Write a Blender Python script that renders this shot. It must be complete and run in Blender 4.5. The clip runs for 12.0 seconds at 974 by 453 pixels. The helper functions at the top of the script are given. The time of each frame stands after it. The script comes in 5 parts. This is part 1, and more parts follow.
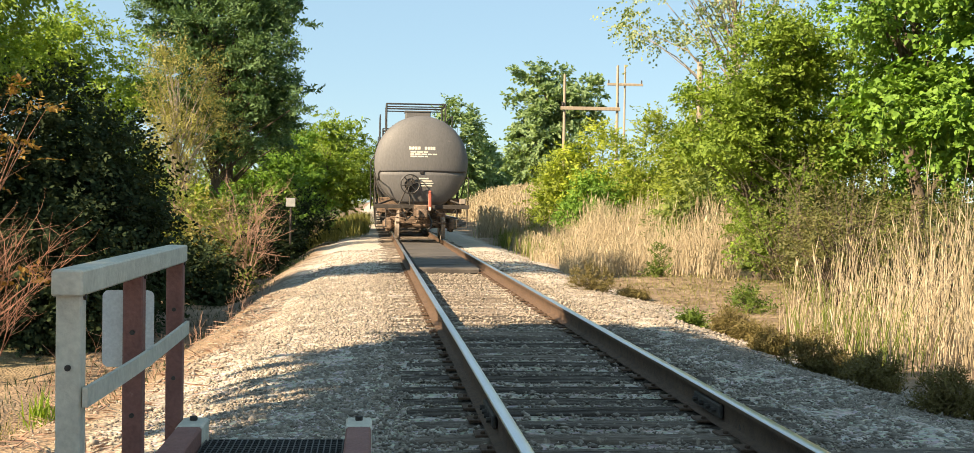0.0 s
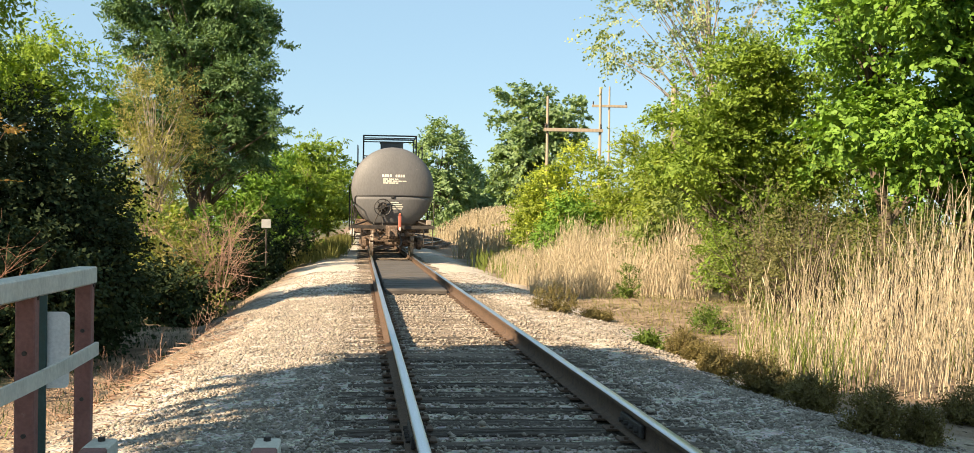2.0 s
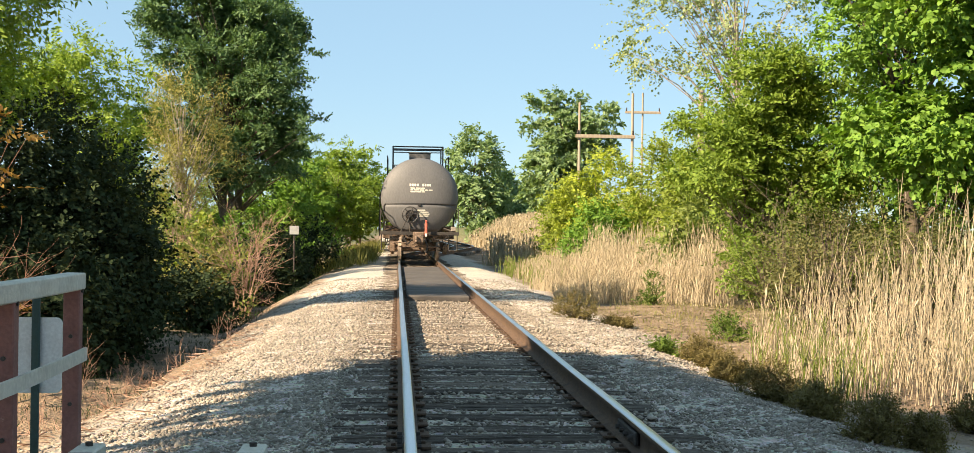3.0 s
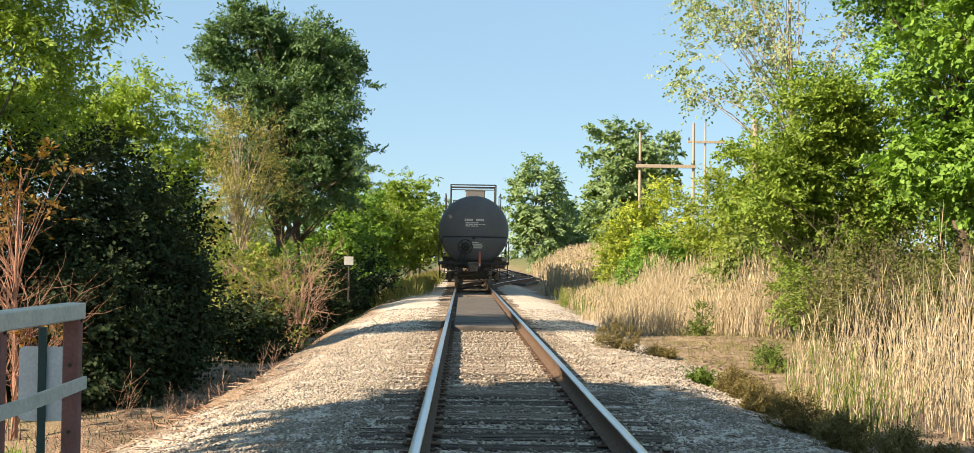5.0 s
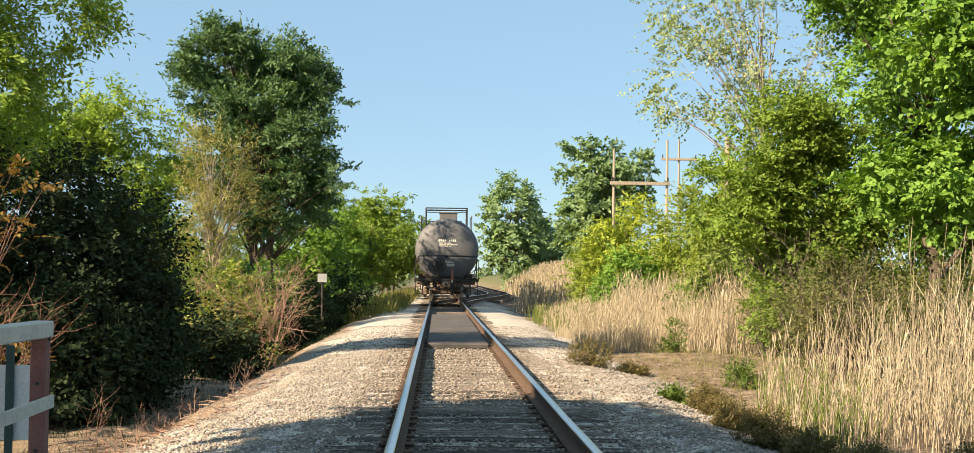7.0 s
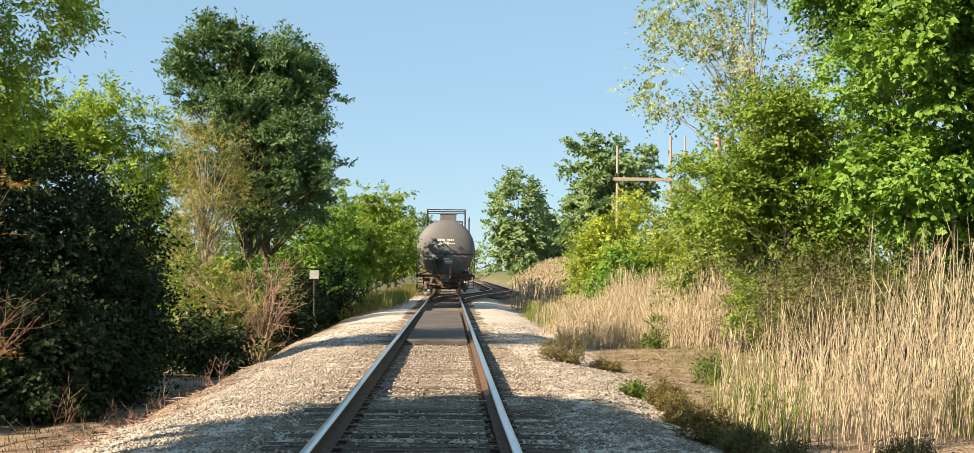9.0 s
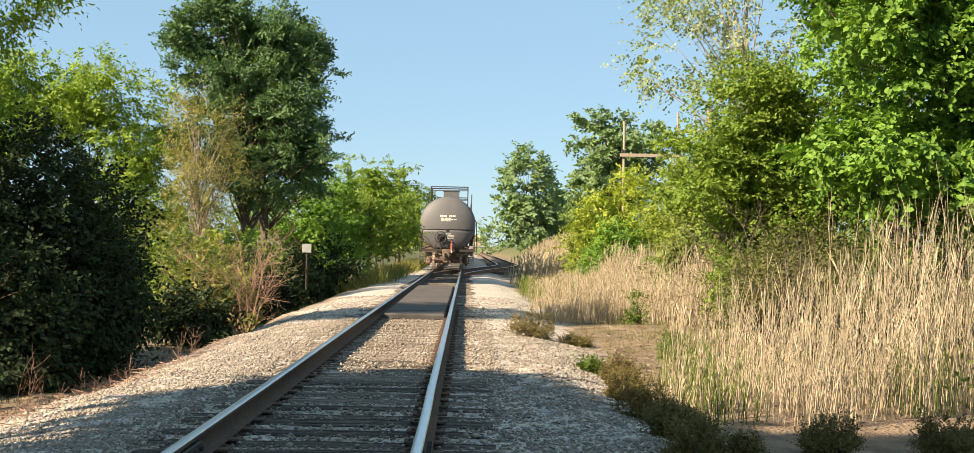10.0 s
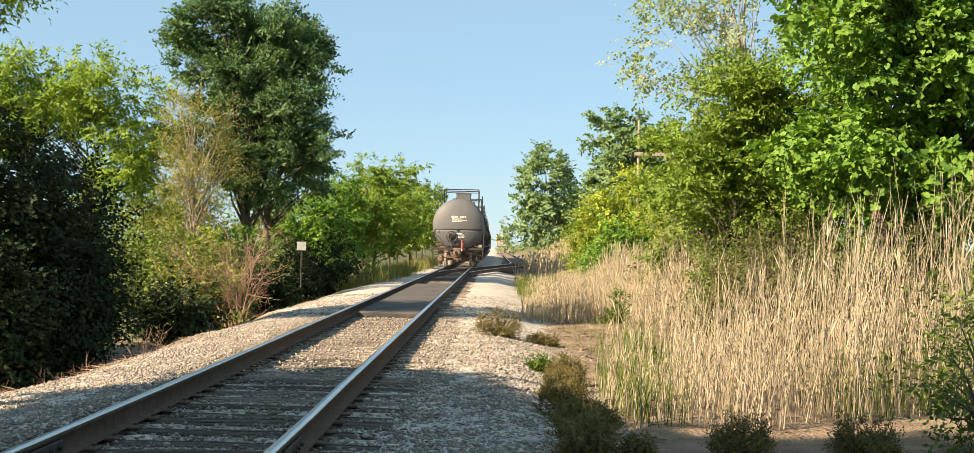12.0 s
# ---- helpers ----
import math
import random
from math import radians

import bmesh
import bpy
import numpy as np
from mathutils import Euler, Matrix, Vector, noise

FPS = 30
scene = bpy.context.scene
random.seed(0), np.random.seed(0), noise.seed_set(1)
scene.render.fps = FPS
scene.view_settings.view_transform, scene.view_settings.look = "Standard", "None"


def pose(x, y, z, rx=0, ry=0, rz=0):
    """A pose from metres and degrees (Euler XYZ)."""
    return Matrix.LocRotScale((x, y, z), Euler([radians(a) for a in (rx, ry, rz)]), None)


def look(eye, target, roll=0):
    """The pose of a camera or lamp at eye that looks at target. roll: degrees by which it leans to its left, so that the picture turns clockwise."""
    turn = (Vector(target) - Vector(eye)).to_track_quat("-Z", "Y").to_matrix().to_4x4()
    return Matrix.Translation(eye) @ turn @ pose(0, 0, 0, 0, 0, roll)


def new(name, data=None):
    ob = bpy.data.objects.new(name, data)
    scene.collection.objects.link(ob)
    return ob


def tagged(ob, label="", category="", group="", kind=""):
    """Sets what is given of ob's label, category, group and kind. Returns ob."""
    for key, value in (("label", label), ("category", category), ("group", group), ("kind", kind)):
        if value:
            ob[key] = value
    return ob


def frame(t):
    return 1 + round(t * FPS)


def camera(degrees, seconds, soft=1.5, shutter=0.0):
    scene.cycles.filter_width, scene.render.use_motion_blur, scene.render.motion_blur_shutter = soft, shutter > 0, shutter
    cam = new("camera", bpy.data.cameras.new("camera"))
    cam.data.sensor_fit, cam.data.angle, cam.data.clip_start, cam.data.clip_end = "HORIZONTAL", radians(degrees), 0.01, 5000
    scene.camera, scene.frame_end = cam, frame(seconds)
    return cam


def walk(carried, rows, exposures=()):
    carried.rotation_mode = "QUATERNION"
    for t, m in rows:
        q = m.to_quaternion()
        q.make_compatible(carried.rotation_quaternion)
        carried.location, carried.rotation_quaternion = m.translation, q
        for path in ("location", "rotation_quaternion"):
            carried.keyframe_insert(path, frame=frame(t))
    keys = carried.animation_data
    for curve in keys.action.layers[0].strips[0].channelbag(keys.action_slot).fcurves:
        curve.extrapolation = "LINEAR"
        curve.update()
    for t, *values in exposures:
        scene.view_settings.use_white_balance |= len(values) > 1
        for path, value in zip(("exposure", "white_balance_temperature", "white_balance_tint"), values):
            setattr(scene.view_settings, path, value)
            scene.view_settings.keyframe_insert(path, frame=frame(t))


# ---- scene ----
cam = camera(40.0, 12.0, soft=0.8)
PATH = [
    (0, (-1.543, 0.175, 1.246), (-1.372, 2.168, 1.209), 0.8),
    (0.5, (-1.418, 0.145, 1.248), (-1.236, 2.136, 1.226), 0.8),
    (1, (-1.338, 0.124, 1.251), (-1.148, 2.115, 1.243), 0.7),
    (1.5, (-1.24, 0.1, 1.256), (-1.047, 2.091, 1.251), 0.7),
    (2, (-1.119, 0.078, 1.255), (-0.932, 2.069, 1.25), 0.8),
    (2.5, (-0.975, 0.056, 1.261), (-0.808, 2.049, 1.258), 0.8),
    (3, (-0.85, 0.043, 1.259), (-0.716, 2.039, 1.263), 0.8),
    (3.5, (-0.761, 0.034, 1.259), (-0.663, 2.031, 1.269), 0.8),
    (5.5, (-0.414, -0.028, 1.264), (-0.383, 1.971, 1.323), 0.7),
    (6, (-0.424, -0.03, 1.263), (-0.373, 1.968, 1.328), 0.7),
    (6.5, (-0.428, -0.04, 1.268), (-0.356, 1.958, 1.338), 0.7),
    (8.5, (-0.063, -0.072, 1.264), (0.005, 1.925, 1.343), 0.5),
    (9, (0.262, -0.11, 1.283), (0.316, 1.889, 1.351), 0.6),
    (9.5, (0.662, -0.118, 1.296), (0.704, 1.881, 1.344), 0.8),
    (10, (1.046, -0.113, 1.277), (1.076, 1.887, 1.308), 1.0),
    (10.5, (1.346, -0.101, 1.289), (1.371, 1.898, 1.311), 1.1),
    (11, (1.593, -0.087, 1.273), (1.613, 1.913, 1.296), 1.3),
    (11.5, (1.85, -0.017, 1.267), (1.858, 1.982, 1.291), 1.2),
    (12, (2.087, 0.166, 1.271), (2.076, 2.165, 1.3), 1.2),
]
walk(cam, [(t, look(e, g, r)) for t, e, g, r in PATH],
     [(0, 1.5, 7150, 11), (2.5, 1.5, 6950, 11), (5.5, 1.42, 6750, 11), (9, 1.37, 6700, 11), (12, 1.43, 6850, 11)])

# ---- light ----
SUN_DIR = Vector((0.85, 0.52, -0.65)).normalized()   # the way the light travels
sun = new("sun", bpy.data.lights.new("sun", "SUN"))
sun.data.energy, sun.data.angle, sun.data.color = 5.0, radians(0.6), (1.0, 0.84, 0.62)
sun.matrix_world = look(-SUN_DIR * 120, (0, 0, 0))
world = bpy.data.worlds.new("sky")
scene.world = world
world.use_nodes = True
wn = world.node_tree
sky = wn.nodes.new("ShaderNodeTexSky")
sky.sky_type, sky.sun_disc, sky.altitude = "NISHITA", False, 1200
sky.sun_elevation = math.asin(-SUN_DIR.z)
sky.sun_rotation = math.atan2(-SUN_DIR.x, -SUN_DIR.y) % (2 * math.pi)
sky.air_density, sky.dust_density, sky.ozone_density = 1.0, 0.15, 4.0
wn.nodes["Background"].inputs["Strength"].default_value = 0.075
haze = wn.nodes.new("ShaderNodeMix")          # thin even haze over the whole sky
haze.data_type = "RGBA"
haze.inputs[0].default_value = 0.7
haze.inputs[7].default_value = (1.92, 3.1, 4.0, 1)
wn.links.new(sky.outputs["Color"], haze.inputs[6])
wn.links.new(haze.outputs[2], wn.nodes["Background"].inputs["Color"])


# ---- materials ----
def node(nt, kind, **sets):
    n = nt.nodes.new(kind)
    for k, v in sets.items():
        n.inputs[k.replace("_", " ")].default_value = v
    return n


def ramp(nt, source, stops):
    r = nt.nodes.new("ShaderNodeValToRGB")
    el = r.color_ramp.elements
    while len(el) < len(stops):
        el.new(0.5)
    for e, (p, c) in zip(el, stops):
        e.position, e.color = p, (*c, 1)
    nt.links.new(source, r.inputs["Fac"])
    return r.outputs["Color"]


def mixed(nt, fac, a, b, blend="MIX"):
    m = nt.nodes.new("ShaderNodeMix")
    m.data_type, m.blend_type = "RGBA", blend
    if isinstance(fac, (int, float)):
        m.inputs[0].default_value = fac
    else:
        nt.links.new(fac, m.inputs[0])
    for i, c in ((6, a), (7, b)):
        if isinstance(c, tuple):
            m.inputs[i].default_value = (*c, 1)
        else:
            nt.links.new(c, m.inputs[i])
    return m.outputs[2]


def noise_of(nt, scale, detail=4.0, rough=0.6, stretch=None):
    co = nt.nodes.new("ShaderNodeTexCoord")
    out = co.outputs["Object"]
    if stretch:
        mp = nt.nodes.new("ShaderNodeMapping")
        mp.inputs["Scale"].default_value = stretch
        nt.links.new(out, mp.inputs["Vector"])
        out = mp.outputs["Vector"]
    n = node(nt, "ShaderNodeTexNoise", Scale=scale, Detail=detail, Roughness=rough)
    nt.links.new(out, n.inputs["Vector"])
    return n.outputs["Fac"]


def surface(name, dark, light, scale=6.0, rough=0.8, metal=0.0, bump=0.3, fine=60.0, stretch=None, patch=None, patch_at=0.6, island=0.0, each=0.0):
    """Two scales of mottling, an optional worn patch colour, and fine relief."""
    m = bpy.data.materials.new(name)
    m.use_nodes = True
    nt = m.node_tree
    b = nt.nodes["Principled BSDF"]
    big, small = noise_of(nt, scale, stretch=stretch), noise_of(nt, fine, 3.0, stretch=stretch)
    col = ramp(nt, big, [(0.3, dark), (0.7, light)])
    col = mixed(nt, 0.35, col, ramp(nt, small, [(0.3, tuple(0.5 * c for c in dark)), (0.75, light)]))
    if patch:
        w = ramp(nt, noise_of(nt, scale * 2.3, 6.0, 0.7), [(patch_at, (0, 0, 0)), (patch_at + 0.08, (1, 1, 1))])
        col = mixed(nt, w, col, patch)
    if island or each:
        if island:
            src = nt.nodes.new("ShaderNodeNewGeometry").outputs["Random Per Island"]
        else:
            src = nt.nodes.new("ShaderNodeObjectInfo").outputs["Random"]
        v = island or each
        col = mixed(nt, 1.0, col, ramp(nt, src, [(0.0, (1 - v, 1 - v, 1 - v)), (1.0, (1, 1, 1))]), "MULTIPLY")
    nt.links.new(col, b.inputs["Base Color"])
    b.inputs["Roughness"].default_value, b.inputs["Metallic"].default_value = rough, metal
    if bump:
        bn = node(nt, "ShaderNodeBump", Strength=bump, Distance=0.02)
        nt.links.new(small, bn.inputs["Height"])
        nt.links.new(bn.outputs["Normal"], b.inputs["Normal"])
    return m


def leaf_material(name, dark, mid, light, glow=0.35, rough=0.55):
    """Leaves: colour from leaf to leaf and from bough to bough, part of the light passing through."""
    m = bpy.data.materials.new(name)
    m.use_nodes = True
    nt = m.node_tree
    b, out = nt.nodes["Principled BSDF"], nt.nodes["Material Output"]
    isl = nt.nodes.new("ShaderNodeNewGeometry").outputs["Random Per Island"]
    col = ramp(nt, isl, [(0.0, dark), (0.5, mid), (1.0, light)])
    col = mixed(nt, 0.45, col, ramp(nt, noise_of(nt, 0.7, 3.0), [(0.35, dark), (0.65, light)]))
    nt.links.new(col, b.inputs["Base Color"])
    b.inputs["Roughness"].default_value = rough
    b.inputs["Specular IOR Level"].default_value = 0.18
    tr = nt.nodes.new("ShaderNodeBsdfTranslucent")
    nt.links.new(mixed(nt, 1.0, col, (1.25, 1.3, 0.5), "MULTIPLY"), tr.inputs["Color"])
    mx = nt.nodes.new("ShaderNodeMixShader")
    mx.inputs[0].default_value = glow
    nt.links.new(b.outputs[0], mx.inputs[1])
    nt.links.new(tr.outputs[0], mx.inputs[2])
    nt.links.new(mx.outputs[0], out.inputs["Surface"])
    return m


M_ELM = leaf_material("elm_leaves", (0.034, 0.080, 0.036), (0.084, 0.155, 0.062), (0.165, 0.25, 0.105), 0.26)
M_MAPLE = leaf_material("maple_leaves", (0.06, 0.135, 0.022), (0.13, 0.245, 0.04), (0.22, 0.355, 0.058), 0.28)
M_OLIVE = leaf_material("buckthorn_leaves", (0.07, 0.115, 0.028), (0.15, 0.2, 0.05), (0.25, 0.285, 0.08), 0.33)
M_MID = leaf_material("locust_leaves", (0.117, 0.166, 0.032), (0.208, 0.273, 0.054), (0.347, 0.391, 0.075), 0.42)
M_YELLOW = leaf_material("box_elder_leaves", (0.10, 0.175, 0.024), (0.20, 0.30, 0.042), (0.34, 0.43, 0.075), 0.32)
M_BRIGHT = leaf_material("ash_leaves", (0.085, 0.14, 0.022), (0.165, 0.255, 0.042), (0.27, 0.36, 0.063), 0.35)
M_LEMON = leaf_material("sapling_leaves", (0.19, 0.25, 0.03), (0.33, 0.39, 0.05), (0.48, 0.51, 0.09), 0.35)
M_SCRUB = leaf_material("scrub_leaves", (0.055, 0.065, 0.024), (0.115, 0.12, 0.045), (0.20, 0.185, 0.072), 0.28)
# green leaves with deep shade put into the colour, hence nearly black
M_SHADED = leaf_material("shade_darkened_leaves", (0.018, 0.03, 0.014), (0.03, 0.048, 0.02), (0.05, 0.07, 0.028), 0.1, 0.9)
M_TAN = leaf_material("withered_leaves", (0.15, 0.135, 0.048), (0.26, 0.235, 0.08), (0.38, 0.355, 0.12), 0.3)
M_RUSTY = leaf_material("rusty_leaves", (0.11, 0.045, 0.018), (0.2, 0.095, 0.03), (0.27, 0.19, 0.045), 0.3)
M_SILVER = leaf_material("poplar_leaves", (0.139, 0.185, 0.077), (0.246, 0.308, 0.139), (0.431, 0.477, 0.277), 0.35)
M_FAR = leaf_material("far_leaves", (0.10, 0.17, 0.075), (0.18, 0.265, 0.12), (0.29, 0.375, 0.18), 0.3)
M_JUNIPER = leaf_material("sagebrush_leaves", (0.103, 0.077, 0.033), (0.169, 0.132, 0.055), (0.230, 0.193, 0.072), 0.25)
M_GREENTUFT = leaf_material("low_green_leaves", (0.052, 0.091, 0.019), (0.104, 0.163, 0.033), (0.169, 0.234, 0.046), 0.35)
M_REED = leaf_material("dry_reed", (0.29, 0.235, 0.15), (0.46, 0.375, 0.255), (0.60, 0.50, 0.365), 0.15, 0.6)
M_REEDGREEN = leaf_material("fresh_reed", (0.10, 0.15, 0.03), (0.16, 0.21, 0.045), (0.24, 0.27, 0.07), 0.3)
M_GRASS = leaf_material("verge_grass", (0.10, 0.11, 0.03), (0.17, 0.17, 0.05), (0.26, 0.24, 0.085), 0.3)
M_BARK = surface("bark", (0.06, 0.045, 0.03), (0.16, 0.12, 0.085), 5, 0.9, bump=0.6, fine=40, stretch=(1, 1, 0.25))
M_PALEBARK = surface("pale_bark", (0.28, 0.22, 0.17), (0.45, 0.38, 0.30), 4, 0.9, bump=0.4, fine=30, stretch=(1, 1, 0.3))
M_TWIG = surface("dead_twigs", (0.28, 0.16, 0.11), (0.44, 0.28, 0.2), 3, 0.85, bump=0.0)
M_REDTWIG = surface("reddish_twigs", (0.22, 0.10, 0.07), (0.4, 0.22, 0.15), 3, 0.85, bump=0.0)
M_DRY = surface("dry_stalks", (0.17, 0.13, 0.085), (0.34, 0.275, 0.19), 3, 0.9, bump=0.0)
M_STONE = surface("ballast_stone", (0.305, 0.254, 0.205), (0.50, 0.425, 0.343), 3, 0.95, bump=0.1, fine=90, island=0.5)
M_TIE = surface("weathered_tie", (0.055, 0.042, 0.034), (0.40, 0.315, 0.245), 5, 0.9, bump=1.0, fine=30, stretch=(0.25, 4.0, 1), patch=(0.42, 0.345, 0.265), patch_at=0.56, each=0.7)
M_RUST = surface("rail_rust", (0.06, 0.036, 0.024), (0.15, 0.09, 0.055), 9, 0.85, 0.2, 0.3, 70, patch=(0.05, 0.035, 0.027))
M_POLISH = surface("polished_rail_head", (0.62, 0.62, 0.63), (0.82, 0.82, 0.82), 5, 0.3, 1.0, 0.03, 120, stretch=(6, 0.3, 1))
M_IRON = surface("dark_iron", (0.03, 0.026, 0.023), (0.085, 0.07, 0.06), 8, 0.7, 0.4, 0.3)
M_ASPHALT = surface("oily_asphalt", (0.05, 0.043, 0.038), (0.12, 0.103, 0.09), 1.6, 0.85, bump=0.5, fine=80)
M_TANK = surface("black_tank_paint", (0.105, 0.102, 0.104), (0.15, 0.145, 0.145), 1.2, 0.62, bump=0.06, fine=30, stretch=(1, 1, 0.3), patch=(0.18, 0.168, 0.16), patch_at=0.68)
M_BLACK = surface("black_steel", (0.012, 0.011, 0.011), (0.03, 0.027, 0.026), 5, 0.55, bump=0.1)
M_GRIME = surface("brown_grime_steel", (0.10, 0.066, 0.046), (0.28, 0.195, 0.14), 6, 0.85, 0.1, 0.4, 40, patch=(0.03, 0.022, 0.018), patch_at=0.52)
M_WHEEL = surface("wheel_steel", (0.24, 0.18, 0.14), (0.5, 0.43, 0.36), 5, 0.6, 0.5, 0.2)
M_CREAM = surface("cream_lettering", (0.62, 0.57, 0.48), (0.78, 0.74, 0.64), 9, 0.7, bump=0)
M_RED = surface("red_marker_paint", (0.38, 0.085, 0.06), (0.52, 0.16, 0.11), 5, 0.5, bump=0.1)
M_WHITE = surface("chipped_white_paint", (0.50, 0.45, 0.37), (0.70, 0.65, 0.54), 5, 0.7, bump=0.25, fine=35, patch=(0.34, 0.27, 0.21), patch_at=0.7)
M_OXIDE = surface("red_oxide_post", (0.19, 0.075, 0.06), (0.30, 0.13, 0.105), 6, 0.75, bump=0.3, fine=50, patch=(0.38, 0.24, 0.2), patch_at=0.68)
M_SIGN = surface("sign_back_metal", (0.58, 0.58, 0.57), (0.72, 0.72, 0.70), 4, 0.45, 0.25, 0.05)
M_GREYSIGN = surface("weathered_sign_face", (0.3, 0.3, 0.29), (0.42, 0.42, 0.4), 6, 0.6, 0.1, 0.1)
M_GREENPOST = surface("green_post", (0.012, 0.035, 0.03), (0.03, 0.07, 0.06), 6, 0.6, bump=0.1)
M_POLE = surface("utility_pole_wood", (0.27, 0.21, 0.15), (0.43, 0.35, 0.26), 3, 0.9, bump=0.3, stretch=(3, 3, 0.2))
M_BEIGE = surface("beige_hopper_paint", (0.46, 0.37, 0.25), (0.62, 0.52, 0.38), 0.8, 0.7, bump=0.1, patch=(0.3, 0.2, 0.12))


def ground_material():
    m = bpy.data.materials.new("ground_cover")
    m.use_nodes = True
    nt = m.node_tree
    b = nt.nodes["Principled BSDF"]
    co = nt.nodes.new("ShaderNodeTexCoord")
    sep = nt.nodes.new("ShaderNodeSeparateXYZ")
    nt.links.new(co.outputs["Object"], sep.inputs[0])

    def math_(op, a, c):
        n = nt.nodes.new("ShaderNodeMath")
        n.operation = op
        for i, v in ((0, a), (1, c)):
            if isinstance(v, (int, float)):
                n.inputs[i].default_value = v
            else:
                nt.links.new(v, n.inputs[i])
        return n.outputs[0]
    vor = node(nt, "ShaderNodeTexVoronoi", Scale=22.0)
    nt.links.new(co.outputs["Object"], vor.inputs["Vector"])
    gravel = mixed(nt, 0.75, ramp(nt, noise_of(nt, 0.9), [(0.3, (0.40, 0.33, 0.255)), (0.7, (0.52, 0.44, 0.35))]), vor.outputs["Color"], "SOFT_LIGHT")
    sep2 = nt.nodes.new("ShaderNodeHueSaturation")
    sep2.inputs["Saturation"].default_value = 0.35
    nt.links.new(gravel, sep2.inputs["Color"])
    gravel = mixed(nt, 1.0, sep2.outputs["Color"], (0.97, 0.9, 0.81), "MULTIPLY")
    dirt = ramp(nt, noise_of(nt, 1.7, 6.0), [(0.3, (0.12, 0.08, 0.05)), (0.55, (0.24, 0.165, 0.105)), (0.75, (0.34, 0.26, 0.165))])
    green = ramp(nt, noise_of(nt, 2.5, 6.0), [(0.3, (0.05, 0.06, 0.02)), (0.6, (0.12, 0.12, 0.04)), (0.8, (0.22, 0.19, 0.08))])
    wob = math_("MULTIPLY", math_("SUBTRACT", noise_of(nt, 0.5, 5.0), 0.5), 2.4)
    off = math_("ADD", math_("ABSOLUTE", math_("ADD", sep.outputs["X"], 0.1), 0.0), wob)
    to_dirt = ramp(nt, math_("DIVIDE", off, 10.0), [(0.28, (0, 0, 0)), (0.34, (1, 1, 1))])
    to_green = ramp(nt, math_("DIVIDE", off, 20.0), [(0.30, (0, 0, 0)), (0.42, (1, 1, 1))])
    col = mixed(nt, to_green, mixed(nt, to_dirt, gravel, dirt), green)
    # darker oily strip between the rails
    oil = ramp(nt, math_("ADD", math_("ABSOLUTE", sep.outputs["X"], 0.0), math_("MULTIPLY", wob, 0.12)), [(0.15, (0.74, 0.72, 0.7)), (0.45, (1, 1, 1))])
    col = mixed(nt, 1.0, col, oil, "MULTIPLY")
    nt.links.new(col, b.inputs["Base Color"])
    b.inputs["Roughness"].default_value = 0.95
    bn = node(nt, "ShaderNodeBump", Strength=0.9, Distance=0.03)
    nt.links.new(vor.outputs["Distance"], bn.inputs["Height"])
    nt.links.new(bn.outputs["Normal"], b.inputs["Normal"])
    return m


M_GROUND = ground_material()


# ---- mesh helpers ----
def fast_mesh(name, verts, faces, mats, index=None, smooth=False):
    """A mesh from arrays: verts (n, 3) and faces (m, k)."""
    verts, faces = np.asarray(verts, np.float32), np.asarray(faces, np.int32)
    me = bpy.data.meshes.new(name)
    me.vertices.add(len(verts))
    me.vertices.foreach_set("co", verts.ravel())
    m, k = faces.shape
    me.loops.add(m * k)
    me.loops.foreach_set("vertex_index", faces.ravel())
    me.polygons.add(m)
    me.polygons.foreach_set("loop_start", np.arange(0, m * k, k, dtype=np.int32))
    if index is not None:
        me.polygons.foreach_set("material_index", np.asarray(index, np.int32))
    if smooth:
        me.polygons.foreach_set("use_smooth", np.ones(m, bool))
    for mat in mats:
        me.materials.append(mat)
    me.update(calc_edges=True)
    return me


def under(ob, parent):
    ob.parent = parent
    return ob


def part(name, bm, material, parent, label="", smooth=False):
    """Links a bmesh as one mesh object under a thing or a part."""
    me = bpy.data.meshes.new(name)
    bmesh.ops.recalc_face_normals(bm, faces=bm.faces)
    for f in bm.faces:
        f.smooth = smooth
    bm.to_mesh(me)
    bm.free()
    me.materials.append(material)
    ob = new(name, me)
    if parent is not None:
        ob.parent = parent
    return tagged(ob, label)


def box(bm, c, s, bevel=0.0, m=None):
    """A box of size s about c, its edges bevelled."""
    vs = [bm.verts.new((x * s[0] / 2, y * s[1] / 2, z * s[2] / 2)) for x in (-1, 1) for y in (-1, 1) for z in (-1, 1)]
    fs = [bm.faces.new([vs[i] for i in q]) for q in ((0, 1, 3, 2), (4, 6, 7, 5), (0, 4, 5, 1), (2, 3, 7, 6), (0, 2, 6, 4), (1, 5, 7, 3))]
    if bevel:
        es = list({e for f in fs for e in f.edges})
        r = bmesh.ops.bevel(bm, geom=es, offset=bevel, segments=1, affect="EDGES")
        vs = list({v for f in r["faces"] for v in f.verts} | {v for v in vs if v.is_valid})
    t = Matrix.Translation(c) @ (m or Matrix())
    bmesh.ops.transform(bm, matrix=t, verts=vs)


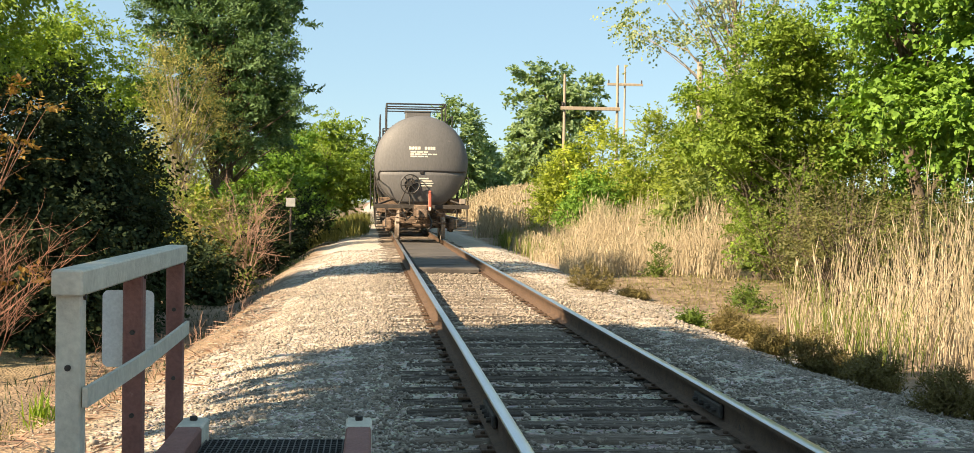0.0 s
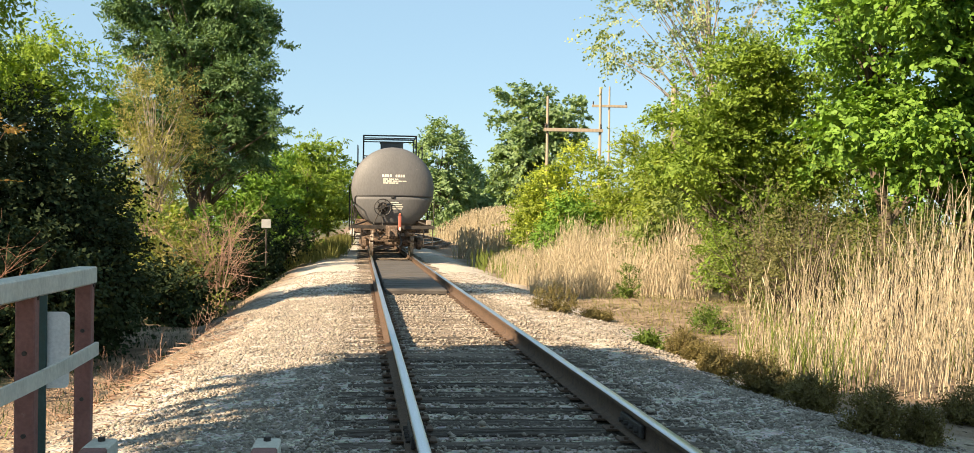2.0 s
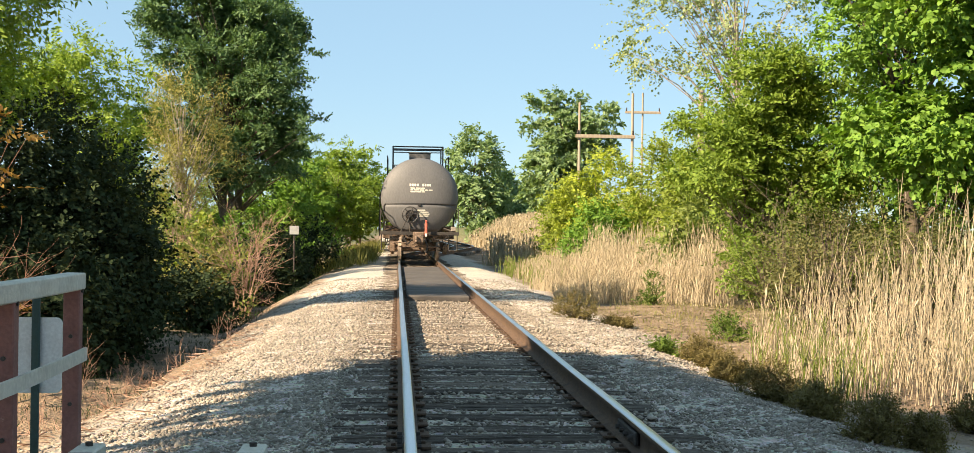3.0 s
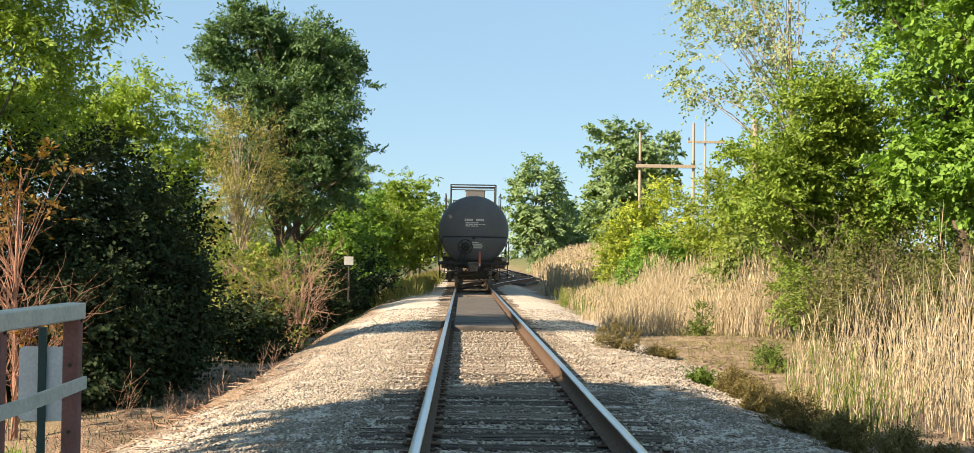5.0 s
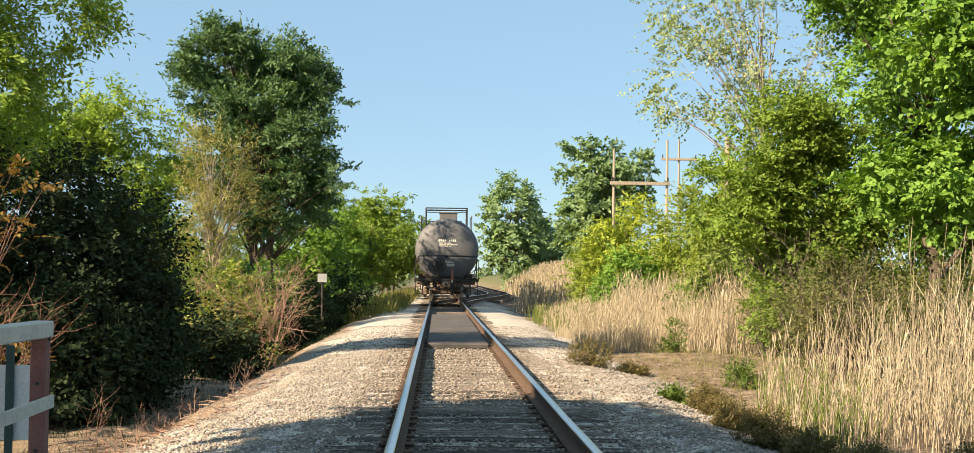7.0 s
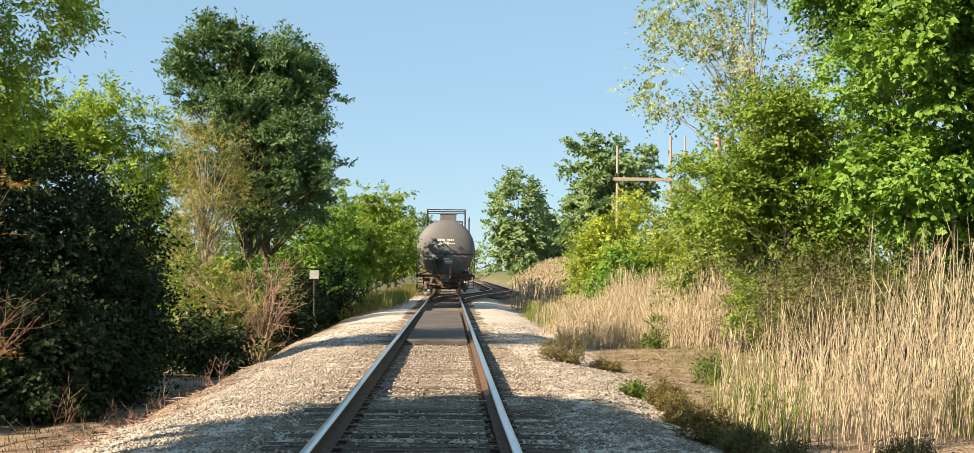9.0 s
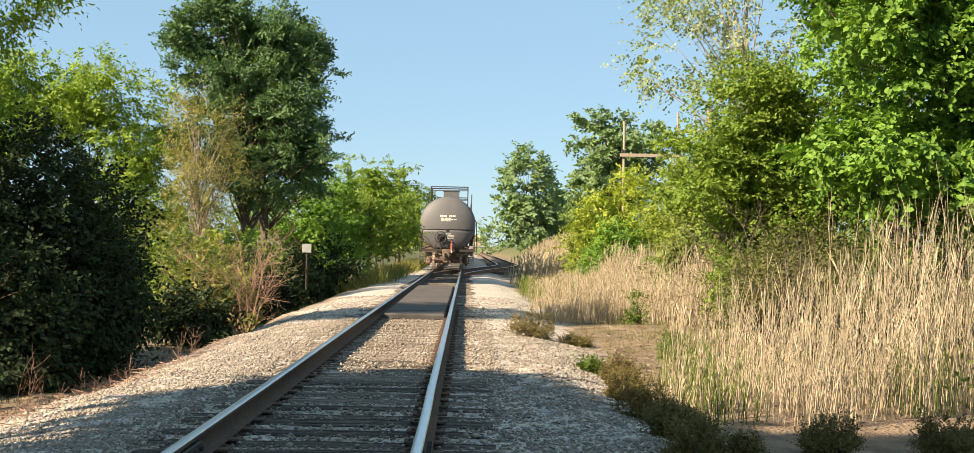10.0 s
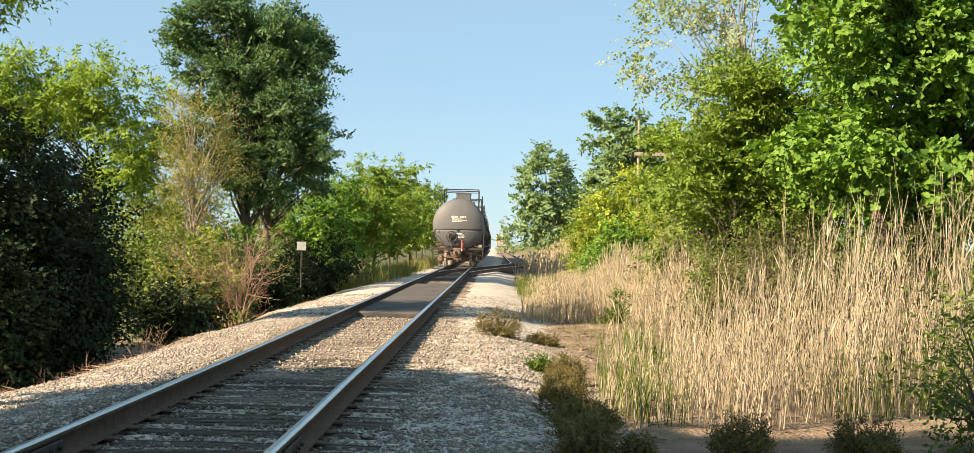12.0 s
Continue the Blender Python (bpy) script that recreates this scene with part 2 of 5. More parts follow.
def tube(bm, p0, p1, r0, r1=None, n=8, caps=True):
    """A tapered round bar from p0 to p1."""
    p0, p1 = Vector(p0), Vector(p1)
    r1 = r0 if r1 is None else r1
    q = (p1 - p0).to_track_quat("Z", "Y")
    rings = []
    for p, r in ((p0, r0), (p1, r1)):
        rings.append([bm.verts.new(p + q @ Vector((r * math.cos(a), r * math.sin(a), 0))) for a in (2 * math.pi * i / n for i in range(n))])
    for i in range(n):
        bm.faces.new((rings[0][i], rings[0][(i + 1) % n], rings[1][(i + 1) % n], rings[1][i]))
    if caps:
        bm.faces.new(rings[0][::-1])
        bm.faces.new(rings[1])


def pipe(bm, pts, r, n=6):
    for a, b in zip(pts, pts[1:]):
        tube(bm, a, b, r, r, n)


def disc(bm, c, axis, prof, n=28):
    """A turned body: prof is a list of (offset along the axis, radius)."""
    q = Vector(axis).to_track_quat("Z", "Y")
    rings = [[bm.verts.new(Vector(c) + q @ Vector((r * math.cos(a), r * math.sin(a), o))) for a in (2 * math.pi * i / n for i in range(n))] for o, r in prof]
    for u, v in zip(rings, rings[1:]):
        for i in range(n):
            bm.faces.new((u[i], u[(i + 1) % n], v[(i + 1) % n], v[i]))
    bm.faces.new(rings[0][::-1])
    bm.faces.new(rings[-1])


def thing(name, label, category, group="", at=(0, 0, 0), turn=0.0):
    e = new(name)
    e.empty_display_size = 0.3
    e.matrix_world = pose(*at, 0, 0, turn)
    return tagged(e, label, category, group)


def S(a, b, v):
    t = np.clip((v - a) / (b - a), 0, 1)
    return t * t * (3 - 2 * t)


def ground_z(x, y):
    """Height of the ground: the track bed, a ditch on one side, a reed bank on the other."""
    x, y = np.asarray(x, float), np.asarray(y, float)
    z = -0.225 - 0.09 * S(1.5, 3.0, -x) - 0.20 * S(2.0, 3.3, x)
    lx = -x
    edge = 3.15 + 0.15 * S(24, 42, y) + 1.2 * S(16, 6, y)
    z = z - 0.16 * S(2.4, edge, lx) - 0.85 * S(edge - 0.1, edge + 1.8, lx) + 0.7 * S(9, 14, lx)
    z = z + 0.07 * np.sin(2.1 * x + 1.3 * y) * np.sin(1.7 * y - 0.8 * x) * S(3.2, 4.2, lx) * S(8, 7, lx)
    z = z + 1.5 * S(6.2, 10, x) * S(48, 78, y) + 0.5 * S(7, 14, x)
    z = z + 0.05 * np.sin(x * 1.3 + y * 0.37) * np.sin(y * 0.9 - x * 0.5) * S(1.6, 3.0, np.abs(x))
    return z


# ---- ground ----
def build_ground():
    def axis(parts):
        return np.unique(np.round(np.concatenate([np.arange(a, b, s) for a, b, s in parts]), 3))
    xs = axis(((-900, -100, 100), (-100, -20, 8), (-20, -8, 1), (-8, 8, 0.2), (8, 20, 1), (20, 100, 8), (100, 901, 100)))
    ys = axis(((-300, -20, 20), (-20, 4, 2), (4, 30, 0.25), (30, 60, 0.5), (60, 140, 2), (140, 400, 20), (400, 1501, 100)))
    gx, gy = np.meshgrid(xs, ys)
    gz = ground_z(gx, gy)
    rng = np.random.default_rng(3)
    rough = 0.006 * rng.standard_normal(gz.shape) * S(20, 5, np.abs(gx)) * S(70, 30, gy)
    v = np.stack([gx, gy, gz + rough], -1).reshape(-1, 3)
    nx, ny = len(xs), len(ys)
    i = (np.arange(ny - 1)[:, None] * nx + np.arange(nx - 1)[None]).ravel()
    f = np.stack([i, i + 1, i + nx + 1, i + nx], -1)
    g = new("ground", fast_mesh("ground", v, f, [M_GROUND], smooth=True))
    tagged(g, "pale gravel track bed falling to dirt and grass verges", "ground", kind="structure")


build_ground()


# ---- foliage ----
def leaf_cards(p, d, length, width, rng, fold=0.25, normal=None, full=False):
    """Folded leaf blades from each point p along direction d; full leaves have a rounder outline."""
    n = len(p)
    d = d / np.maximum(np.linalg.norm(d, axis=1, keepdims=True), 1e-6)
    a = rng.standard_normal((n, 3)) if normal is None else normal
    s = np.cross(d, a)
    s /= np.maximum(np.linalg.norm(s, axis=1, keepdims=True), 1e-6)
    up = np.cross(s, d)
    L, W = length[:, None], width[:, None]
    if full:
        v = np.stack([p] + [p + d * L * l + s * W * w + up * W * abs(w) * fold * 2 for l, w in ((0.2, 0.42), (0.66, 0.45))] + [p + d * L - up * L * 0.12]
                     + [p + d * L * l + s * W * w + up * W * abs(w) * fold * 2 for l, w in ((0.66, -0.45), (0.2, -0.42))], 1).reshape(-1, 3)
        i = np.arange(n)[:, None, None] * 6
        return v, (i + np.array([(0, 1, 2), (0, 2, 3), (0, 3, 4), (0, 4, 5)])[None]).reshape(-1, 3)
    v = np.stack([p, p + d * L * 0.45 + s * W * 0.5 + up * W * fold, p + d * L, p + d * L * 0.45 - s * W * 0.5 + up * W * fold], 1).reshape(-1, 3)
    i = np.arange(n) * 4
    f = np.concatenate([np.stack([i, i + 1, i + 2], -1), np.stack([i, i + 2, i + 3], -1)])
    return v, f


def crown_points(lobes, clumps, rng, gap=0.0, freq=0.8, shell=0.45):
    """Centres of leaf clumps in a body of ellipsoids (x, y, z, rx, ry, rz), most near its skin, and the way out of the body at each."""
    lobes = np.asarray(lobes, float)
    w = (lobes[:, 3] * lobes[:, 4] + lobes[:, 3] * lobes[:, 5] + lobes[:, 4] * lobes[:, 5])
    out, way = [], []
    while len(out) < clumps:
        l = lobes[rng.choice(len(lobes), p=w / w.sum())]
        d = rng.standard_normal(3)
        d /= np.linalg.norm(d)
        q = l[:3] + d * l[3:] * (shell + (1 - shell) * rng.random() ** 0.5)
        if gap and noise.noise(Vector(q * freq)) + 0.35 * noise.noise(Vector(q * freq * 2.7)) < -0.5 + gap:
            continue
        out.append(q)
        way.append(d)
    return np.array(out), np.array(way)


def foliage(name, lobes, clumps, per, leaf, mat, parent, seed, clump_r=0.45, flat=0.6, gap=0.3, droop=0.25, shape=0.55, freq=0.8, shell=0.45, floor=None, spray=0.5, lift=0.25, full=False, on_twig=9):
    """A crown: clumps of twigs that reach outwards, each with two rows of leaves turned to the light."""
    rng = np.random.default_rng(seed)
    c, way = crown_points(lobes, clumps, rng, gap, freq, shell)
    twigs = max(2, per // on_twig)
    n = clumps * twigs
    k = np.repeat(np.arange(clumps), twigs)

    def unit(v):
        return v / np.maximum(np.linalg.norm(v, axis=1, keepdims=True), 1e-6)
    size = clump_r * rng.uniform(0.6, 1.4, clumps)[k]
    aim = unit(way[k] * (0.4 + 0.8 * spray) + rng.standard_normal((n, 3)) * np.array([0.75, 0.75, 0.75 * max(flat, 0.35)]) + np.array([0, 0, lift - droop * 0.5]))
    start = c[k] + rng.standard_normal((n, 3)) * size[:, None] * np.array([0.4, 0.4, 0.4 * flat])
    normal = unit(np.array([0, 0, 0.9]) + way[k] * 0.75 + rng.standard_normal((n, 3)) * 0.45)
    side = unit(np.cross(aim, normal))
    run = size * rng.uniform(0.8, 1.6, n)
    j = np.repeat(np.arange(n), on_twig)
    t = (np.tile(np.arange(on_twig), n) + rng.random(n * on_twig)) / on_twig
    alt = np.where(np.tile(np.arange(on_twig), n) % 2, 1.0, -1.0) * rng.uniform(0.5, 1.1, n * on_twig)
    p = start[j] + aim[j] * (run[j] * t)[:, None]
    p[:, 2] -= droop * 0.6 * run[j] * t * t
    if floor is not None:
        p[:, 2] = np.maximum(p[:, 2], floor + 0.02)
    d = aim[j] * 0.6 + side[j] * alt[:, None] + rng.standard_normal(p.shape) * 0.25 - np.array([0, 0, droop * 0.5])
    ln = leaf * rng.uniform(0.65, 1.3, len(p))
    v, f = leaf_cards(p, d, ln, ln * shape, rng, 0.18, normal[j] + rng.standard_normal(p.shape) * 0.4, full)
    ob = new(name, fast_mesh(name, v, f, [mat]))
    ob.parent = parent
    return c


def limbs(bm, base, height, targets, r, rng, lean=(0, 0), n_main=None):
    """A tapered, slightly crooked trunk, with limbs that reach the targets."""
    top = Vector(base) + Vector((lean[0], lean[1], height))
    pts = [Vector(base).lerp(top, i / 5) + Vector((rng.normal(0, r * 0.6), rng.normal(0, r * 0.6), 0)) * (0 < i) for i in range(6)]
    for i in range(5):
        tube(bm, pts[i], pts[i + 1], r * (1 - i * 0.17), r * (1 - (i + 1) * 0.17), 9, False)
    for t in targets:
        t = Vector(t)
        f = min(0.92, max(0.12, (t.z - base[2]) / max(height, 0.1) * 0.62))
        i = min(4, int(f * 5))
        a = pts[i].lerp(pts[i + 1], f * 5 - i)
        mid = a.lerp(t, 0.5) + Vector((rng.normal(0, 0.12), rng.normal(0, 0.12), rng.normal(0.12, 0.12))) * (t - a).length * 0.4
        q = r * (1 - f * 0.8) * 0.42
        tube(bm, a, mid, q, q * 0.55, 6, False)
        tube(bm, mid, t, q * 0.55, q * 0.15, 5, False)


def bough_lobes(lobes, count, r, flat, rng):
    """Break the large forms of a crown into separate leafy boughs, with dark hollows between them."""
    big = np.asarray(lobes, float)
    w = big[:, 3] * big[:, 5]
    out = []
    for _ in range(count):
        l = big[rng.choice(len(big), p=w / w.sum())]
        d = rng.standard_normal(3)
        d /= np.linalg.norm(d)
        q = l[:3] + d * (l[3:] - np.minimum(r * 0.5, l[3:] * 0.4)) * rng.uniform(0.72, 1.0)
        k = r * rng.uniform(0.6, 1.3)
        out.append((*q, k, k, k * flat * rng.uniform(0.8, 1.3)))
    return out


def tree(name, label, at, height, r, lobes, clumps, per, leaf, mat, seed, bark=None, lean=(0, 0), boughs=36, category="tree", group="", tufts=None, **kw):
    """A tree: lobes are ellipsoids of its crown about its foot, at heights over the rails."""
    x, y = at
    e = thing(name, label, category, group, (x, y, float(ground_z(x, y)) - 0.05))
    rng = np.random.default_rng(seed + 500)
    z0 = e.location.z
    lobes = [(a, b, c - z0, d, f, g) for a, b, c, d, f, g in lobes]
    if tufts:
        lobes = bough_lobes(lobes, *tufts, rng)
    c = foliage("crown", lobes, clumps, per, leaf, mat, e, seed, **kw)
    bm = bmesh.new()
    limbs(bm, (0, 0, 0), height - z0, c[rng.choice(len(c), min(boughs, len(c)), replace=False)], r, rng, lean)
    part("trunk", bm, bark or M_BARK, e, smooth=True)
    return e


def shrub(name, label, at, size, clumps, per, leaf, mat, seed, stems=14, twig=None, category="shrub", group="", flat=0.7, **kw):
    """A shrub: stems that fan from its foot, and its leaves."""
    x, y = at
    rx, ry, h = size
    e = thing(name, label, category, group, (x, y, float(ground_z(x, y)) - 0.03))
    lob = [(0, 0, h * 0.5, rx, ry, h * 0.5), (rx * 0.35, -ry * 0.2, h * 0.3, rx * 0.7, ry * 0.7, h * 0.3), (-rx * 0.4, ry * 0.1, h * 0.32, rx * 0.65, ry * 0.7, h * 0.32)]
    rng = np.random.default_rng(seed + 900)
    c = foliage("leaves", lob, clumps, per, leaf, mat, e, seed, flat=flat, floor=0.0, **kw)
    bm = bmesh.new()
    for t in c[rng.choice(len(c), min(stems, len(c)), replace=False)]:
        a = Vector((t[0] * 0.15, t[1] * 0.15, 0))
        m = a.lerp(Vector(t), 0.55) + Vector((0, 0, 0.1 * h))
        w = 0.006 + 0.006 * h
        tube(bm, a, m, w, w * 0.7, 5, False)
        tube(bm, m, t, w * 0.7, w * 0.3, 5, False)
    part("stem_tangle", bm, twig or M_BARK, e)
    return e


def bare_branches(bm, rng, p, d, length, r, depth):
    q = Vector(p)
    d = Vector(d).normalized()
    for i in range(3):
        nd = (d + Vector(rng.normal(0, 0.16, 3)) + Vector((0, 0, 0.06))).normalized()
        e = q + nd * length / 3
        tube(bm, q, e, r * (1 - 0.22 * i), r * (1 - 0.22 * (i + 1)), 5 if depth else 4, False)
        q, d = e, nd
        if depth:
            for _ in range(2 if depth > 1 else 3):
                bare_branches(bm, rng, q, d + Vector(rng.normal(0, 0.55, 3)), length * rng.uniform(0.4, 0.65), r * 0.5, depth - 1)


def dead_bush(label, at, h, seed, mat, stems=7, spread=0.45, r=0.02, depth=2, name="dead_bush"):
    x, y = at
    e = thing(name, label, "dead shrub", "", (x, y, float(ground_z(x, y)) - 0.03))
    rng = np.random.default_rng(seed)
    bm = bmesh.new()
    for i in range(stems):
        bare_branches(bm, rng, (rng.normal(0, 0.08), rng.normal(0, 0.08), 0), (rng.normal(0, spread), rng.normal(0, spread), 1), h * rng.uniform(0.55, 0.95), r, depth)
    part("branch_tangle", bm, mat, e)
    return e


def reed_bed(name, label, spots, height, width, seed, mat, lean=0.12, leaves=1, seg=3, head=0.25):
    """Standing stalks with narrow blades; spots: array of (x, y), height: one for each."""
    rng = np.random.default_rng(seed)
    n = len(spots)
    z0 = ground_z(spots[:, 0], spots[:, 1]) - 0.03
    base = np.column_stack([spots, z0])
    d = np.column_stack([rng.normal(0, lean, n), rng.normal(0, lean, n), np.ones(n)])
    bend = np.column_stack([rng.normal(0.05, 0.07, n), rng.normal(0, 0.07, n), np.zeros(n)])
    ang = rng.uniform(0, 6.28, n)
    V, F, o = [], [], 0
    rows = []
    for s in range(seg + 1):
        t = s / seg
        c = base + (d * t + bend * t * t) * height[:, None]
        w = width * (1 - 0.65 * t) * rng.uniform(0.8, 1.2, n)
        rows.append([c + np.column_stack([np.cos(ang + k * 2.094) * w, np.sin(ang + k * 2.094) * w, np.zeros(n)]) for k in range(3)])
    v = np.stack([np.stack(r, 1) for r in rows], 1).reshape(n, -1, 3)
    per = v.shape[1]
    i = np.arange(n)[:, None] * per
    quads = [[s * 3 + k, s * 3 + (k + 1) % 3, s * 3 + 3 + (k + 1) % 3, s * 3 + 3 + k] for s in range(seg) for k in range(3)]
    F = (i[:, :, None] + np.array(quads)[None]).reshape(-1, 4)
    V = v.reshape(-1, 3)
    tri = np.concatenate([F[:, [0, 1, 2]], F[:, [0, 2, 3]]])
    for _ in range(leaves):
        t = rng.uniform(0.25, 0.9, n)[:, None]
        p = base + (d * t + bend * t * t) * height[:, None]
        dd = np.column_stack([rng.normal(0, 0.28, n), rng.normal(0, 0.28, n), rng.uniform(0.7, 1.2, n)])
        ln = height * rng.uniform(0.12, 0.28, n)
        lv, lf = leaf_cards(p, dd, ln, np.full(n, width * 1.7), rng, 0.1)
        tri = np.concatenate([tri, lf + len(V)])
        V = np.concatenate([V, lv])
    pick = rng.random(n) < head
    m = int(pick.sum())
    if m:
        p = (base + (d * 0.93 + bend * 0.87) * height[:, None])[pick]
        for _ in range(3):
            lv, lf = leaf_cards(p, d[pick] + bend[pick] * 2 + rng.normal(0, 0.12, (m, 3)), height[pick] * 0.13, np.full(m, width * 2.4), rng, 0.2)
            tri = np.concatenate([tri, lf + len(V)])
            V = np.concatenate([V, lv])
    return tagged(new(name, fast_mesh(name, V, tri, [mat])), label, "reeds", kind="stuff")


def grass_patch(name, label, spots, h, mat, seed, width=0.008):
    rng = np.random.default_rng(seed)
    n = len(spots)
    p = np.column_stack([spots, ground_z(spots[:, 0], spots[:, 1]) - 0.02])
    d = np.column_stack([rng.normal(0, 0.35, n), rng.normal(0, 0.35, n), np.ones(n)])
    v, f = leaf_cards(p, d, h * rng.uniform(0.5, 1.25, n), np.full(n, width), rng, 0.1)
    return tagged(new(name, fast_mesh(name, v, f, [mat])), label, "grass", kind="stuff")


def scatter(n, x0, x1, y0, y1, seed, keep=None):
    rng = np.random.default_rng(seed)
    s = np.column_stack([rng.uniform(x0, x1, n), rng.uniform(y0, y1, n)])
    if keep is not None:
        s = s[keep(s[:, 0], s[:, 1], rng)]
    return s


def build_trees():
    # trees and scrub along the ditch side
    tree("tree", "tall dark green elm with feathery twin-topped crown", (-7.4, 52), 8.5, 0.24,
         [(-1.9, 0, 9.6, 1.2, 1.5, 1.7), (-0.6, 0, 10.1, 0.9, 1.2, 1.2), (1.1, 0, 9.1, 1.5, 1.6, 1.5), (1.9, 0, 8.0, 1.2, 1.4, 1.0), (-0.8, 0, 7.4, 2.5, 2.0, 1.6), (1.7, -0.3, 6.4, 1.8, 1.8, 1.2), (2.2, 0, 5.0, 1.5, 1.6, 0.9), (0.9, 0, 3.9, 2.3, 1.9, 1.1), (-1.8, 0, 5.0, 1.8, 1.8, 1.4)],
         860, 99, 0.16, M_ELM, 1, tufts=(135, 0.62, 0.5), spray=0.7, clump_r=0.36, flat=0.5, gap=0.2, droop=0.05, lift=0.35, shape=0.45, freq=1.05, boughs=70)
    tree("tree", "box elder with bright yellow-green drooping leaves", (-9.2, 24), 6.0, 0.17,
         [(0, 0, 7.8, 2.1, 2.4, 2.2), (1.0, 0.2, 5.8, 1.6, 2.0, 1.3), (0.2, 0.3, 4.3, 2.0, 2.0, 1.2), (-2, 0, 6.3, 2, 2, 2.4), (-1.2, 0.5, 3.2, 1.8, 2.0, 1.6)],
         1050, 72, 0.12, M_YELLOW, 2, tufts=(150, 0.7, 0.5), spray=0.7, clump_r=0.4, gap=0.2, droop=0.5, shape=0.4, boughs=40)
    tree("tree", "second dark green elm close behind the tall one", (-7.5, 56.4), 8.5, 0.22,
         [(0.2, 0, 8.8, 2.0, 2.6, 1.9), (-0.4, 0, 6.4, 2.6, 3.0, 2.0), (0.4, 0, 4.2, 2.4, 2.6, 1.5)],
         300, 63, 0.2, M_ELM, 6, spray=0.5, clump_r=0.5, flat=0.42, gap=0.5, droop=0.1, shape=0.42, freq=0.75)
    tree("tree", "young tree with pale yellow-green foliage", (-12.1, 47), 6.0, 0.15,
         [(0.7, 0, 6.3, 1.9, 1.9, 1.8), (-1.8, 0, 6.2, 2.1, 1.9, 1.6), (1.4, 0, 4.4, 1.6, 1.6, 1.6), (1.6, 0.3, 2.6, 1.8, 1.5, 1.4), (-4.0, 0, 5.6, 2.2, 2.0, 1.9)],
         900, 54, 0.16, M_YELLOW, 3, tufts=(110, 0.7, 0.7), spray=0.7, clump_r=0.42, gap=0.2, droop=0.4, shape=0.42)
    tree("tree", "half-dead thin tree with withered tan twigs", (-7.8, 44), 5.0, 0.10,
         [(0, 0, 4.7, 1.2, 1.1, 1.45), (0.5, 0, 3.3, 1.3, 1.1, 1.0), (-0.4, 0, 2.1, 1.1, 1.0, 0.8)],
         240, 54, 0.10, M_TAN, 4, bark=M_PALEBARK, clump_r=0.5, flat=0.8, gap=0.48, droop=-0.2, lift=0.4, shape=0.3, freq=1.3, boughs=90)
    for i, (x, y, h, r) in enumerate(((-3.8, 66, 5.5, 1.8), (-5.6, 63, 4.8, 1.6), (-3.2, 84, 7.0, 2.2), (-6.5, 90, 7.5, 3.0), (-5.6, 99, 7.0, 2.4), (-5.8, 110, 7.5, 2.8), (-5.5, 123, 7.5, 3.0), (-6.0, 138, 8.0, 3.2), (-6.2, 156, 8.0, 3.4))):
        tree("tree", "rounded mid-green tree leaning over the track verge", (x, y), h * 0.75, 0.10,
             [(0, 0, h * 0.62, r, r, h * 0.36), (0.5, -0.3, h * 0.36, r * 0.95, r, h * 0.26), (-r * 0.6, 0, h * 0.45, r * 0.8, r, h * 0.3)],
             270, 45, 0.19, M_BRIGHT if i != 1 else M_MAPLE, 10 + i, spray=0.5, tufts=(34, r * 0.42, 0.6), clump_r=0.36, gap=0.15, droop=0.3, shape=0.5, group="verge trees")
    # thicket: its deep shade is painted into the leaf colour
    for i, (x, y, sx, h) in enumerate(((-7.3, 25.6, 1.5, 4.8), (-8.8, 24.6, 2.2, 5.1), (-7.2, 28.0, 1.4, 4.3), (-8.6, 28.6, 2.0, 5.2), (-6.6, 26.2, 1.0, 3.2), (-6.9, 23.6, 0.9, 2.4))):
        shrub("shrub", "dense dark leafy thicket in deep shade", (x, y), (sx, 1.5, h), 400, 54, 0.10, M_SHADED, 20 + i, clump_r=0.4, gap=0.0, shape=0.7, group="dark thicket")
    # the darkest of these shrubs carry the trees' shade in their leaf colour
    for i, (x, y, sx, h, mat) in enumerate(((-5.4, 47, 1.2, 2.6, M_SHADED), (-4.5, 53, 1.2, 2.4, M_SHADED), (-6.3, 44, 1.3, 2.6, M_OLIVE), (-6.8, 48, 1.4, 3.0, M_MAPLE),
                                             (-4.6, 58, 1.2, 3.0, M_MAPLE), (-7.6, 57, 1.8, 3.6, M_OLIVE), (-5.1, 43, 0.8, 1.4, M_SHADED), (-10, 46, 2.2, 4.0, M_OLIVE), (-5.8, 33.5, 0.9, 1.5, M_SHADED), (-9.6, 53, 2.0, 3.6, M_OLIVE), (-11.8, 62, 3.0, 5.2, M_BRIGHT), (-14.5, 70, 3.2, 5.6, M_OLIVE), (-13.0, 56, 2.6, 4.6, M_OLIVE), (-10.5, 72, 3.0, 5.0, M_BRIGHT), (-7.3, 42.6, 1.1, 2.8, M_MID), (-6.3, 39.4, 0.9, 1.7, M_MID), (-8.4, 46, 1.2, 3.2, M_BRIGHT))):
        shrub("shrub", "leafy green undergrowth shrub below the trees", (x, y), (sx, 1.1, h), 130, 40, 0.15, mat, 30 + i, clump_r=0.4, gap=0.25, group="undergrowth")
